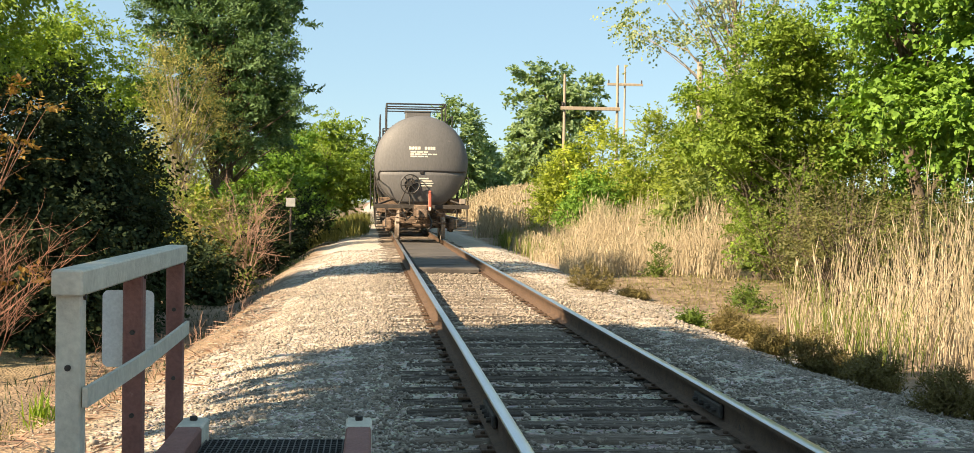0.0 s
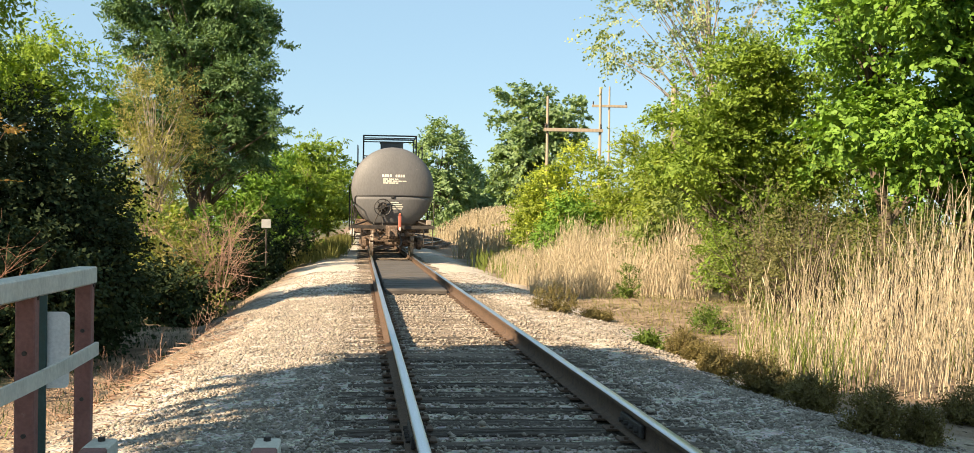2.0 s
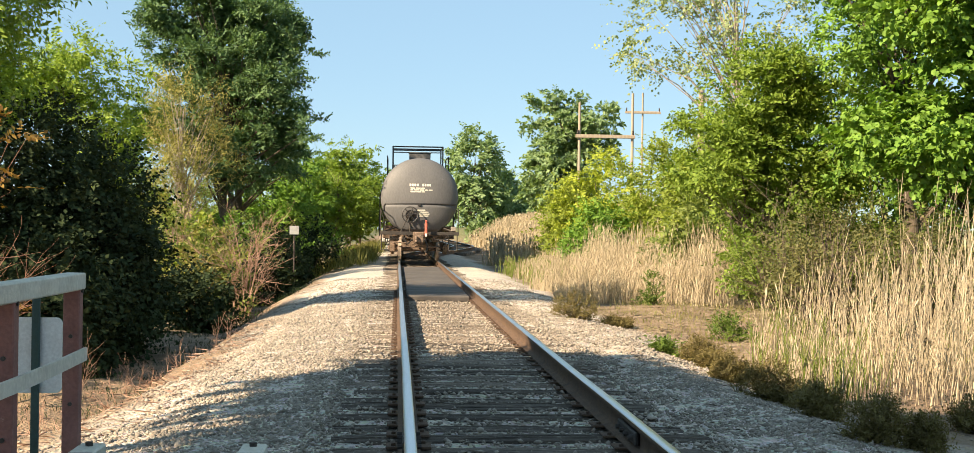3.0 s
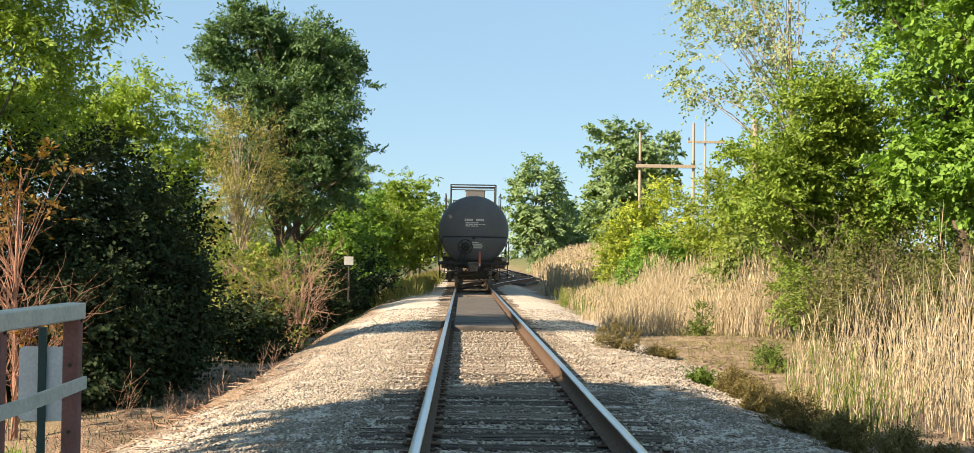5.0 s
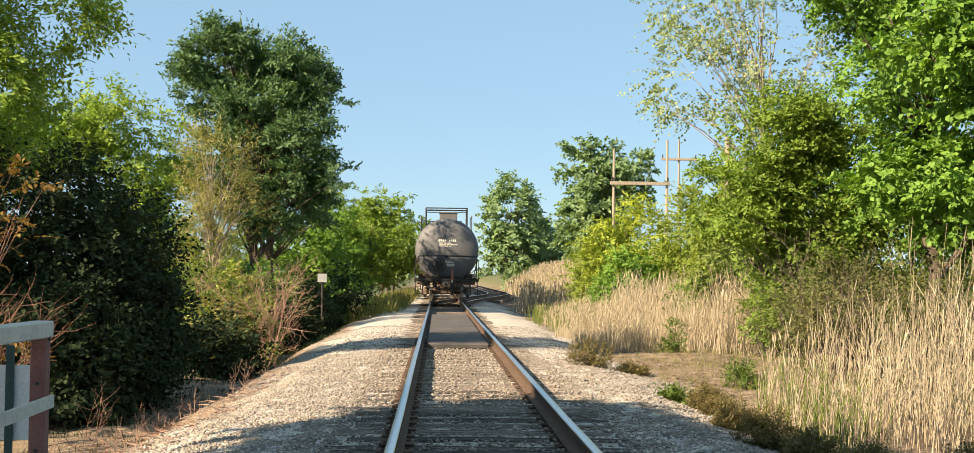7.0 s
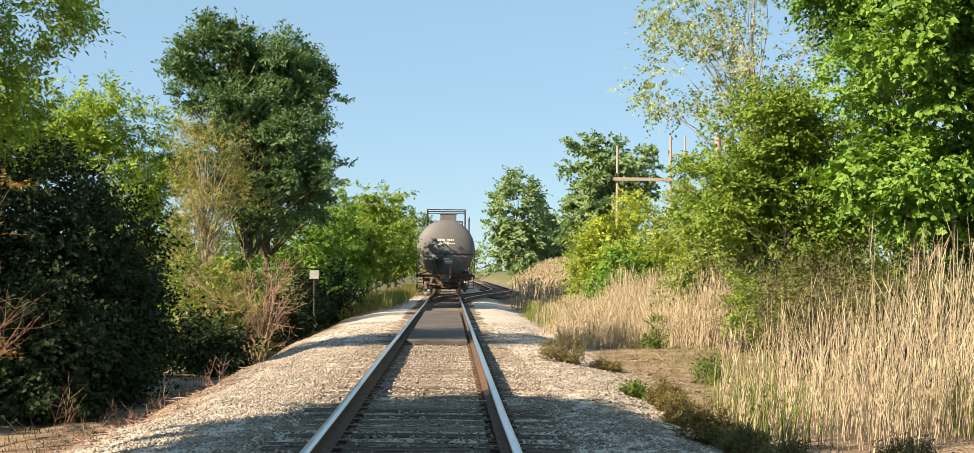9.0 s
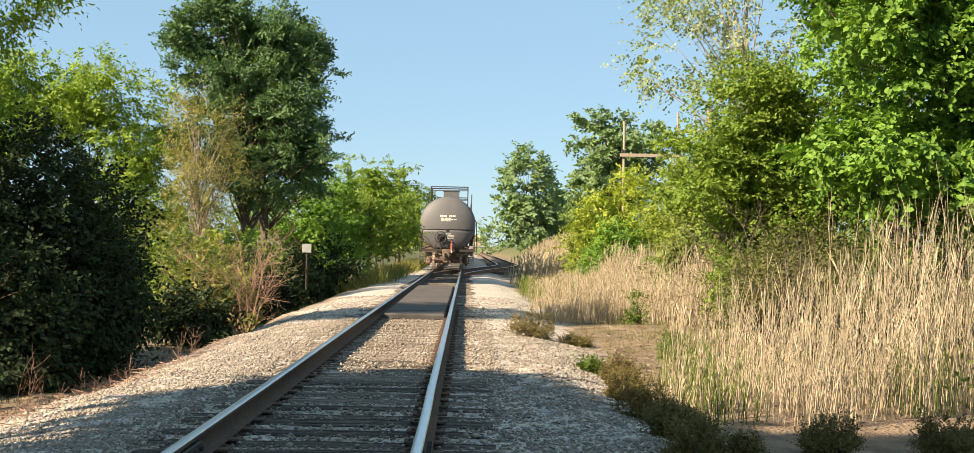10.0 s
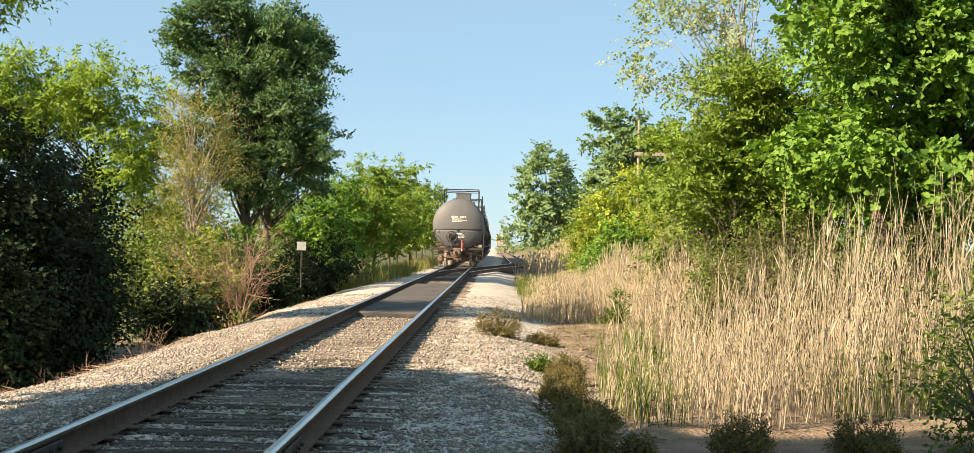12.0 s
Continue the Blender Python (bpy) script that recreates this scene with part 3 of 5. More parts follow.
    for i, (x, y, sx, h) in enumerate(((-7.2, 40, 0.9, 3.2), (-6.4, 38.3, 0.8, 2.0), (-5.6, 38.4, 0.6, 1.5), (-6.6, 41.0, 0.9, 2.6))):
        shrub("shrub", "half-withered shrub with brown and olive leaves", (x, y), (sx, 0.8, h), 110, 45, 0.11, M_TAN if i % 2 else M_OLIVE, 50 + i, stems=40, twig=M_TWIG, clump_r=0.3, gap=0.3)
    dead_bush("bare reddish-brown dead bush on the ditch edge", (-5.1, 37.8), 2.5, 61, M_TWIG, stems=10, spread=0.18, r=0.018)
    dead_bush("bare reddish dead branches beside the thicket", (-6.85, 19), 2.3, 62, M_REDTWIG, stems=6, spread=0.22, r=0.012)
    dead_bush("leafless dead stems under the withered tree", (-6.9, 41), 2.6, 63, M_TWIG, stems=8, r=0.018)
    tree("tree", "shrubby tree with rusty orange dying leaves", (-6.9, 19.5), 2.5, 0.05,
         [(0.2, 0, 2.3, 0.8, 1.0, 0.5), (-0.8, 0, 1.9, 1.0, 1.0, 0.7), (0.5, -0.2, 0.0, 0.4, 0.5, 0.35)], 44, 27, 0.09, M_RUSTY, 64, bark=M_REDTWIG, clump_r=0.25, gap=0.3)
    # tall trees beyond the ditch that shade the near ground and the thicket
    tree("tree", "dense broad green tree beside the crossing", (-9.0, 2.0), 6.2, 0.25,
         [(0, 4.9, 6.8, 0.8, 2.7, 0.8), (0, 1.6, 7.2, 1.3, 2.5, 1.4), (0, -2.0, 10.1, 2.0, 3.3, 1.6), (-1.5, -1.9, 4.9, 1.3, 2.0, 1.3)], 1900, 46, 0.33, M_MAPLE, 70, clump_r=0.6, gap=0.0, shape=0.65, shell=0.2)
    for i, (x, y, h) in enumerate(((-14.0, 20, 7.0), (-13.6, 25.5, 6.6))):
        tree("tree", "dense green tree standing beyond the ditch", (x, y), h * 0.7, 0.2,
             [(0, 0, h * 0.62, 2.6, 3.2, h * 0.36), (0, 0, h * 0.34, 2.6, 3.2, h * 0.3)], 220, 40, 0.24, M_MID, 72 + i, clump_r=0.6, gap=0.1, shape=0.6, group="trees beyond the ditch")
    # trees on the reed side
    tree("tree", "large bright green broadleaf tree with layered boughs", (9.2, 22.3), 7.2, 0.2,
         [(0, 0, 7.2, 2.6, 2.4, 2.4), (-0.9, -0.8, 5.2, 2.0, 1.9, 1.6), (0.9, -1.0, 4.6, 2.6, 2.0, 1.9), (-0.5, -0.9, 2.7, 2.2, 1.8, 1.3), (2.8, 0, 6.2, 2.4, 2.4, 3.2), (1.8, -0.8, 2.4, 2.4, 1.6, 1.5)],
         1500, 63, 0.1, M_MAPLE, 80, tufts=(130, 0.8, 0.34), spray=0.6, clump_r=0.28, flat=0.4, gap=0.1, freq=1.05, droop=0.3, lift=0.15, shape=0.85, boughs=50, full=True)
    tree("tree", "mid-green tree with dense small leaves", (7.2, 30), 4.4, 0.12,
         [(0.1, 0, 4.5, 1.4, 1.6, 1.3), (-0.5, 0, 3.0, 1.5, 1.6, 1.3), (1.0, 0, 3.4, 1.6, 1.6, 1.9), (0.4, -0.2, 1.5, 1.5, 1.4, 1.1), (1.8, 0, 1.6, 1.6, 1.3, 1.2), (0.2, -0.4, 0.6, 1.3, 1.0, 0.7)],
         1300, 63, 0.1, M_BRIGHT, 81, tufts=(130, 0.55, 0.55), spray=0.6, clump_r=0.3, gap=0.15, freq=1.5, lift=0.4, shape=0.55, boughs=60)
    tree("tree", "deep green tree behind the reeds", (10.2, 28.5), 8.5, 0.18,
         [(-0.6, 0, 8.2, 1.7, 1.8, 2.4), (-0.4, 0, 5.6, 2.0, 1.8, 2.0), (1.6, 0, 7.6, 2.4, 2.0, 3.0), (0, 0, 3.2, 2.2, 1.8, 1.6)],
         900, 63, 0.11, M_MAPLE, 82, tufts=(70, 0.75, 0.45), spray=0.6, clump_r=0.32, gap=0.2, freq=1.0, shape=0.65, boughs=60)
    tree("tree", "sparse silvery poplar with pale branches", (9.8, 41.5), 10.5, 0.12,
         [(-1.4, 0, 10.2, 2.5, 2.0, 2.0), (0.4, 0, 8.6, 2.2, 1.8, 1.8), (-2.3, 0, 7.6, 1.7, 1.5, 1.5), (-1.0, 0, 6.2, 1.5, 1.3, 1.2)],
         400, 27, 0.11, M_SILVER, 83, bark=M_PALEBARK, clump_r=0.5, gap=0.45, shape=0.7, droop=0.4, boughs=44)
    for i, (x, y, rx, h, mat) in enumerate(((6.6, 55, 1.3, 3.7, M_MID), (7.6, 54, 1.7, 4.9, M_LEMON), (9.3, 50, 1.7, 5.0, M_MID), (10.6, 46, 1.8, 5.0, M_MID), (6.9, 50.5, 1.1, 2.6, M_MAPLE), (8.6, 40, 1.5, 4.2, M_MID),
                                             (7.6, 35, 1.3, 3.0, M_OLIVE), (12.5, 36, 2.5, 6.5, M_OLIVE), (13, 52, 3, 6.0, M_MID), (7.4, 62, 1.3, 3.0, M_MID))):
        shrub("shrub", "yellow-green bushy sapling clump behind the reeds" if mat is M_LEMON else "leafy green bush behind the reeds", (x, y), (rx, 1.4, h), 330, 52, 0.14, mat, 90 + i,
              clump_r=0.42, gap=0.2, group="bushes behind the reeds", stems=14)
    for i, (x, y, rx, h, mat) in enumerate(((6.2, 21.5, 0.9, 1.8, M_SCRUB), (7.3, 20.5, 1.0, 2.0, M_SCRUB), (8.6, 19.5, 1.1, 2.3, M_SCRUB), (7.4, 25.0, 1.0, 2.3, M_SCRUB), (10.5, 18.5, 1.4, 3.0, M_MAPLE), (6.4, 11.4, 0.55, 1.5, M_OLIVE), (7.5, 11.2, 0.7, 2.0, M_OLIVE), (6.9, 23.0, 1.0, 2.0, M_SCRUB), (7.3, 28.3, 0.9, 1.9, M_OLIVE), (7.7, 27.2, 1.0, 2.4, M_SCRUB), (8.4, 21.8, 1.2, 2.6, M_SCRUB))):
        shrub("shrub", "olive twiggy bush with small leaves and bare stems", (x, y), (rx, 0.9, h), 200, 26, 0.065, mat, 110 + i, clump_r=0.28, gap=0.3, stems=60, twig=M_BARK, group="twiggy bushes")
    dead_bush("grey bare branches sticking out of the bushes", (6.2, 23.6), 2.2, 121, M_BARK, stems=6, spread=0.6, r=0.012)
    # distant trees
    for i, (x, y, h, r) in enumerate(((7.7, 150, 12.5, 3.6), (11.6, 155, 7.5, 2.2), (14.5, 160, 6.2, 2.0))):
        tree("tree", "distant rounded green tree by the line", (x, y), h * 0.7, 0.25,
             [(0, 0, h * 0.64, r * 0.8, r, h * 0.36), (r * 0.2, 0, h * 0.34, r * 0.85, r, h * 0.28)], 260, 45, 0.42, M_FAR, 130 + i, clump_r=0.75, gap=0.3, shape=0.6, group="distant trees")
    tree("tree", "distant broad poplar with dense grey-green crown", (12.8, 105), 9.0, 0.3,
         [(-1.4, 0, 10.0, 2.4, 3, 2.6), (1.6, 0, 9.6, 2.5, 3, 2.8), (0, 0, 7.0, 4.0, 3, 2.4), (-1, 0, 4.6, 3.2, 3, 2.0)], 460, 45, 0.34, M_FAR, 135, tufts=(70, 1.1, 0.6), clump_r=0.55, gap=0.15, shape=0.6)
    far = [(-60 + i * 5.5 + (i * 37 % 11) * 0.5, 250 + (i * 53 % 60)) for i in range(34)]
    far = [p for p in far if abs(p[0] - 2) > 5]
    lob = [(x, y, 3.2 + (i * 29 % 5) * 0.5, 4.5, 4, 3.4 + (i * 17 % 4) * 0.6) for i, (x, y) in enumerate(far)]
    c = foliage("far_woods", lob, 1500, 26, 0.8, M_FAR, None, 140, clump_r=1.3, gap=0.1)
    tagged(bpy.data.objects["far_woods"], "hazy line of distant green woods", "woods", kind="stuff")


def build_reeds():
    def near_h(x, rng):
        return (0.92 + 0.42 * np.clip(x - 3.3, 0, 3) + 0.35 * S(5.6, 6.8, x)) * (0.42 + 0.66 * rng.random(len(x)) ** 1.5) * (1 + 0.16 * np.sin(x * 5.7) * np.sin(x * 2.3 + 1))
    rng = np.random.default_rng(200)
    s = scatter(2700, 2.9, 9.0, 12.4, 17.2, 201, lambda x, y, r: (x > 3.25 + 0.12 * np.abs(y - 14) + 0.15 * np.sin(y * 3.1)) & (y > 12.75 + 0.5 * np.clip(x - 4.0, 0, 4) + 0.2 * np.sin(x * 2.3) + 0.2 * np.sin(x * 5.1)) & (r.random(len(x)) < 0.95 - 0.12 * np.abs(y - 13.3)))
    reed_bed("reeds", "tall dry straw-coloured reeds standing by the gravel", s, near_h(s[:, 0], rng), 0.0058, 202, M_REED, lean=0.09, leaves=2, head=0.12)
    s = scatter(1000, 3.3, 7.5, 12.9, 15.5, 203, lambda x, y, r: (x > 3.3) & (y > 12.75 + 0.5 * np.clip(x - 4.0, 0, 4)) & (np.sin(x * 2.1 + 1.0) + np.sin(x * 5.3 + y) > 0.3))
    reed_bed("reeds", "fresh green reed shoots among the dry stalks", s, rng.uniform(0.35, 0.95, len(s)), 0.006, 204, M_REEDGREEN, lean=0.1, leaves=3, head=0)
    s = scatter(16000, 2.6, 9.0, 29, 60, 205, lambda x, y, r: (x > 2.9 + 0.035 * (y - 31) + 0.25 * np.sin(y * 0.8)) & (x < 7.2 + 0.8 * np.sin(y * 0.4)) & (y > 30.2 + 0.6 * np.sin(x * 1.7) + 0.3 * np.sin(x * 4.1)) & (r.random(len(x)) < np.clip(1.5 - (y - 25) / 40, 0.5, 1)))
    x = s[:, 0]
    h = (0.78 + 0.5 * np.exp(-((x - 3.5) / 0.35) ** 2) * S(33, 37, s[:, 1]) + 0.85 * S(4.9, 6.4, x)) * np.random.default_rng(5).uniform(0.5, 1.1, len(s)) * (1 + 0.2 * np.sin(x * 3.3 + s[:, 1]) * np.sin(s[:, 1] * 1.7))
    h *= 0.45 + 0.55 * S(0.0, 1.3, x - 2.8 - 0.035 * (s[:, 1] - 31))
    reed_bed("reeds", "pale buff reed bed along the track verge", s, h, 0.009, 206, M_REED, lean=0.12, leaves=2, seg=2, head=0.1)
    s = scatter(9000, 3.0, 16, 60, 135, 207, lambda x, y, r: x > 3.4 + 3.2 * S(64, 84, y) + 0.5 * np.sin(y * 0.5))
    h = 1.25 * np.random.default_rng(6).uniform(0.6, 1.2, len(s))
    reed_bed("reeds", "distant pale reeds on the rising bank", s, h, 0.03, 208, M_REED, lean=0.14, leaves=1, seg=1, head=0.5)
    s = scatter(260, 2.9, 4.6, 37, 52, 209)
    reed_bed("reeds", "fresh green blades at the reed bed's edge", s, rng.uniform(0.4, 0.8, len(s)), 0.012, 210, M_REEDGREEN, leaves=3, head=0)
    s = scatter(5200, -4.0, -1.7, 52, 100, 211, lambda x, y, r: x < -1.9 - 0.3 * np.sin(y))
    grass_patch("grass", "tall tawny and green grass beside the rails", s, np.full(len(s), 0.75), M_GRASS, 212, 0.035)
    s = scatter(4500, 3.0, 8.5, 17.0, 30.5, 213, lambda x, y, r: x > 3.6 + 0.5 * np.sin(y * 1.3))
    grass_patch("grass", "matted dry litter and sparse grass on dirt", s, np.full(len(s), 0.16), M_GRASS, 214, 0.008)
    s = scatter(1300, -7.2, -5.2, 10, 15, 215)
    grass_patch("grass", "dry straw grass on the ditch side", s, np.full(len(s), 0.32), M_GRASS, 216, 0.006)
    # ditch grass: blades coloured nearly black to stand for the shade there
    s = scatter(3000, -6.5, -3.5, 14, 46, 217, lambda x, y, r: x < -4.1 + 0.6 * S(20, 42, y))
    grass_patch("grass", "low rough grass in the shaded ditch", s, np.full(len(s), 0.16), M_SHADED, 218, 0.012)


def litter(name, label, spots, length, mat, seed):
    """Fallen twigs and bits of dead stalk lying on the ground."""
    rng = np.random.default_rng(seed)
    n = len(spots)
    p = np.column_stack([spots, ground_z(spots[:, 0], spots[:, 1]) + 0.012])
    d = np.column_stack([rng.normal(0, 1, n), rng.normal(0, 1, n), rng.normal(0.05, 0.12, n)])
    v, f = leaf_cards(p, d, length * rng.uniform(0.3, 1.3, n), rng.uniform(0.006, 0.02, n), rng, 0.5)
    return tagged(new(name, fast_mesh(name, v, f, [mat])), label, "litter", kind="stuff")


def build_small_plants():
    litter("litter", "fallen dry twigs and debris on the dirt bank", scatter(1500, -5.6, -2.9, 8, 24, 401), 0.22, M_TWIG, 402)
    litter("litter", "brown matted stalks lying on the dirt", scatter(2400, 3.2, 8.0, 17.0, 30.5, 405), 0.22, M_DRY, 406)
    litter("litter", "dark bits of bark scattered over the gravel", scatter(420, 1.5, 4.2, 9, 26, 403), 0.10, M_BARK, 404)
    low = [(2.2, 22.7, 0.36, 0.46), (3.02, 16.9, 0.2, 0.34), (2.95, 15.8, 0.15, 0.2), (2.82, 14.5, 0.18, 0.26), (2.80, 13.1, 0.25, 0.4), (3.02, 12.9, 0.17, 0.22), (2.80, 11.35, 0.17, 0.28), (2.78, 9.9, 0.18, 0.34), (3.15, 9.9, 0.09, 0.26),
           (4.15, 11.2, 0.2, 0.32), (5.2, 11.3, 0.24, 0.4), (3.05, 12.4, 0.16, 0.2), (2.95, 22.9, 0.24, 0.16)]
    for i, (x, y, r, h) in enumerate(low):
        shrub("low_shrub", "small brownish-green bushy plant growing in gravel", (x, y), (r, r * 0.9, h), 130, 54, 0.03, M_JUNIPER, 300 + i, clump_r=0.07, gap=0.05, droop=-0.3, lift=0.6, shape=0.4, stems=16, category="low shrub", group="plants in the gravel")
    for i, (x, y, r, h) in enumerate(((4.4, 20.8, 0.32, 0.4), (4.85, 29.6, 0.25, 0.7), (2.75, 17.8, 0.12, 0.12))):
        shrub("low_shrub", "small fresh green plant beside the reeds", (x, y), (r, r * 0.9, h), 46, 36, 0.055, M_GREENTUFT, 330 + i, clump_r=0.12, gap=0.1, droop=-0.2, shape=0.4, category="low shrub", group="plants in the gravel")
    for i, (x, y, h) in enumerate(((-4.1, 20.6, 0.42), (-4.5, 17.8, 0.5), (-3.9, 23.5, 0.5), (-4.3, 19.3, 0.35), (-4.6, 14.2, 0.5), (-4.0, 26.5, 0.45), (-5.0, 16.0, 0.55), (-3.75, 28.5, 0.4), (-5.5, 19.6, 0.85), (-4.9, 21.5, 0.5))):
        dead_bush("dry leafless weed stalk at the ballast edge", (x, y), h, 350 + i, M_TWIG, stems=4, spread=0.5, r=0.006, depth=1, name="dry_weed")
    e = thing("grass_tuft", "bright green tuft of long grass blades", "grass", at=(-4.2, 11.3, float(ground_z(-4.2, 11.3)) - 0.02))
    rng = np.random.default_rng(9)
    n = 60
    p = np.column_stack([rng.normal(0, 0.07, n), rng.normal(0, 0.07, n), np.zeros(n)])
    d = np.column_stack([rng.normal(0, 0.3, n), rng.normal(0, 0.3, n), np.ones(n)])
    v, f = leaf_cards(p, d, rng.uniform(0.2, 0.42, n), np.full(n, 0.016), rng, 0.1)
    under(new("tuft", fast_mesh("tuft", v, f, [M_YELLOW])), e)


# ---- railway ----
RAIL_X, RAIL_H, TIE_TOP = 0.755, 0.175, -0.176


def rail_mesh(path):
    """A rail swept along a path of (x, y): head, web and foot; the running surface polished."""
    half = [(0.0, 0.0), (0.030, 0.0), (0.0375, -0.007), (0.0375, -0.034), (0.012, -0.048), (0.010, -0.14), (0.022, -0.155), (0.072, -0.166), (0.072, -RAIL_H)]
    prof = [(-a, b) for a, b in half[::-1]] + half[1:]
    k = len(prof)
    V, F, I = [], [], []
    for j, (x, y) in enumerate(path):
        a, b = path[max(j - 1, 0)], path[min(j + 1, len(path) - 1)]
        d = Vector((b[0] - a[0], b[1] - a[1])).normalized()
        for u, w in prof:
            V.append((x + u * d.y, y - u * d.x, w))
    for j in range(len(path) - 1):
        for i in range(k - 1):
            o = j * k + i
            F.append((o, o + 1, o + k + 1, o + k))
            I.append(1 if prof[i][1] > -0.01 and prof[i + 1][1] > -0.01 else 0)
    return fast_mesh("rail", V, F, [M_RUST, M_POLISH], I)


def tie_mesh(seed, length=2.6):
    """A worn timber tie: its top split along the grain into uneven ridges."""
    rng = random.Random(seed)
    n, ridges = 11, 5
    cracks = [(-0.8 + 1.6 * (q + 0.5 + rng.uniform(-0.2, 0.2)) / ridges, rng.uniform(0.012, 0.035)) for q in range(ridges)]
    low = [rng.uniform(0, 0.014) for _ in range(ridges + 1)]
    V, F = [], []
    for i in range(n):
        x = (i / (n - 1) - 0.5) * length + rng.uniform(-0.05, 0.05) * (i in (0, n - 1))
        w, h = 0.114 + rng.uniform(-0.014, 0.008), rng.uniform(-0.010, 0.0) - 0.012 * (i in (0, n - 1))
        row = [(-w, -0.17), (-w, h - 0.022), (-w * 0.9, h - low[0] - 0.004)]
        for q, (u, deep) in enumerate(cracks):
            u += rng.uniform(-0.03, 0.03)
            row += [((u - 0.075) * w, h - low[q]), (u * w, h - deep * rng.uniform(0.3, 1.2)), ((u + 0.075) * w, h - low[q + 1])]
        row += [(w * 0.9, h - low[-1] - 0.004), (w, h - 0.022), (w, -0.17)]
        V += [(x, a, b) for a, b in row]
    k = len(V) // n
    for i in range(n - 1):
        for j in range(k - 1):
            o = i * k + j
            F.append((o, o + k, o + k + 1, o + 1))
    me = bpy.data.meshes.new("tie")
    me.from_pydata(V, [], F + [tuple(range(k)), tuple(range((n - 1) * k, n * k))[::-1]])
    me.materials.append(M_TIE)
    return me


TIES = []
_r, _y = random.Random(5), -6.0
while _y < 96:
    TIES.append(_y)
    _y += 0.53 + _r.uniform(-0.05, 0.05)


def build_track():
    t = thing("railway_track", "single railway track with worn timber ties", "railway track")
    t["kind"] = "structure"
    ys = [-6 + 2.0 * i for i in range(10)] + [20 + 10 * i for i in range(45)]
    rng = random.Random(11)
    for s in (-1, 1):
        # slightly wavy line and surface, as jointed rail lies
        path = [(s * RAIL_X + rng.uniform(-0.006, 0.006) * (y > 8), y) for y in ys]
        under(new("rail", rail_mesh(path)), t)
    meshes = [tie_mesh(i) for i in range(8)]
    for i, y in enumerate(TIES):
        o = new("tie", meshes[i % 8])
        o.parent = t
        o.location = (rng.uniform(-0.09, 0.09), y, TIE_TOP + rng.uniform(-0.02, 0.0) - 0.012 * (y > 15))
        o.rotation_euler = (rng.uniform(-0.06, 0.06), 0, rng.uniform(-0.022, 0.022) + (math.pi if i % 3 == 0 else 0))
    bm = bmesh.new()
    box(bm, (0, 0, 0), (0.3, 0.19, 0.018), 0.004)
    for dx, dy in ((-0.1, -0.05), (0.1, 0.05)):
        box(bm, (dx, dy, 0.014), (0.03, 0.025, 0.026), 0.005)
    plate = part("tie_plate", bm, M_RUST, t, "rusty spiked tie plate")
    plate.location = (-RAIL_X, TIES[20], TIE_TOP - 0.004)
    for y in TIES[21:70]:
        for s in (-1, 1):
            o = new("tie_plate", plate.data)
            o.parent, o.location = t, (s * RAIL_X, y, TIE_TOP - 0.004)
    for s, y in ((-1, 8.6), (1, 9.0)):
        bm = bmesh.new()
        for e in (-1, 1):
            box(bm, (s * RAIL_X + e * 0.03, y, -0.095), (0.03, 0.7, 0.085), 0.008)
            for j in range(4):
                tube(bm, (s * RAIL_X + e * 0.04, y - 0.25 + j * 0.165, -0.095), (s * RAIL_X + e * 0.075, y - 0.25 + j * 0.165, -0.095), 0.018, n=6)
        part("joint_bar", bm, M_IRON, t, "bolted steel joint bar")

    def centre(y):
        return 4.2 * float(S(58, 104, np.array(y)))
    sd = thing("railway_siding", "diverging siding track joining at a turnout", "railway track")
    sd["kind"] = "structure"
    for s in (-1, 1):
        under(new("rail", rail_mesh([(centre(y) + s * RAIL_X, y) for y in [64 + 2 * i for i in range(24)] + [112 + 20 * i for i in range(18)]])), sd).location.z = 0.003
    for i in range(70):
        y = 80 + i * 0.6
        o = new("tie", meshes[i % 8])
        o.parent, o.location = sd, (centre(y), y, TIE_TOP - 0.006)

    bm = bmesh.new()
    n = 40
    for i in range(n):
        y0 = 27.0 + i * 0.5
        box(bm, (rng.uniform(-0.01, 0.01), y0 + 0.25, -0.16), (1.27, 0.497, 0.13 + rng.uniform(-0.008, 0.008)), 0.03)
    o = part("crossing_surface", bm, M_ASPHALT, None)
    tagged(o, "dark oily asphalt panels filling between the rails", "crossing panel", kind="structure")


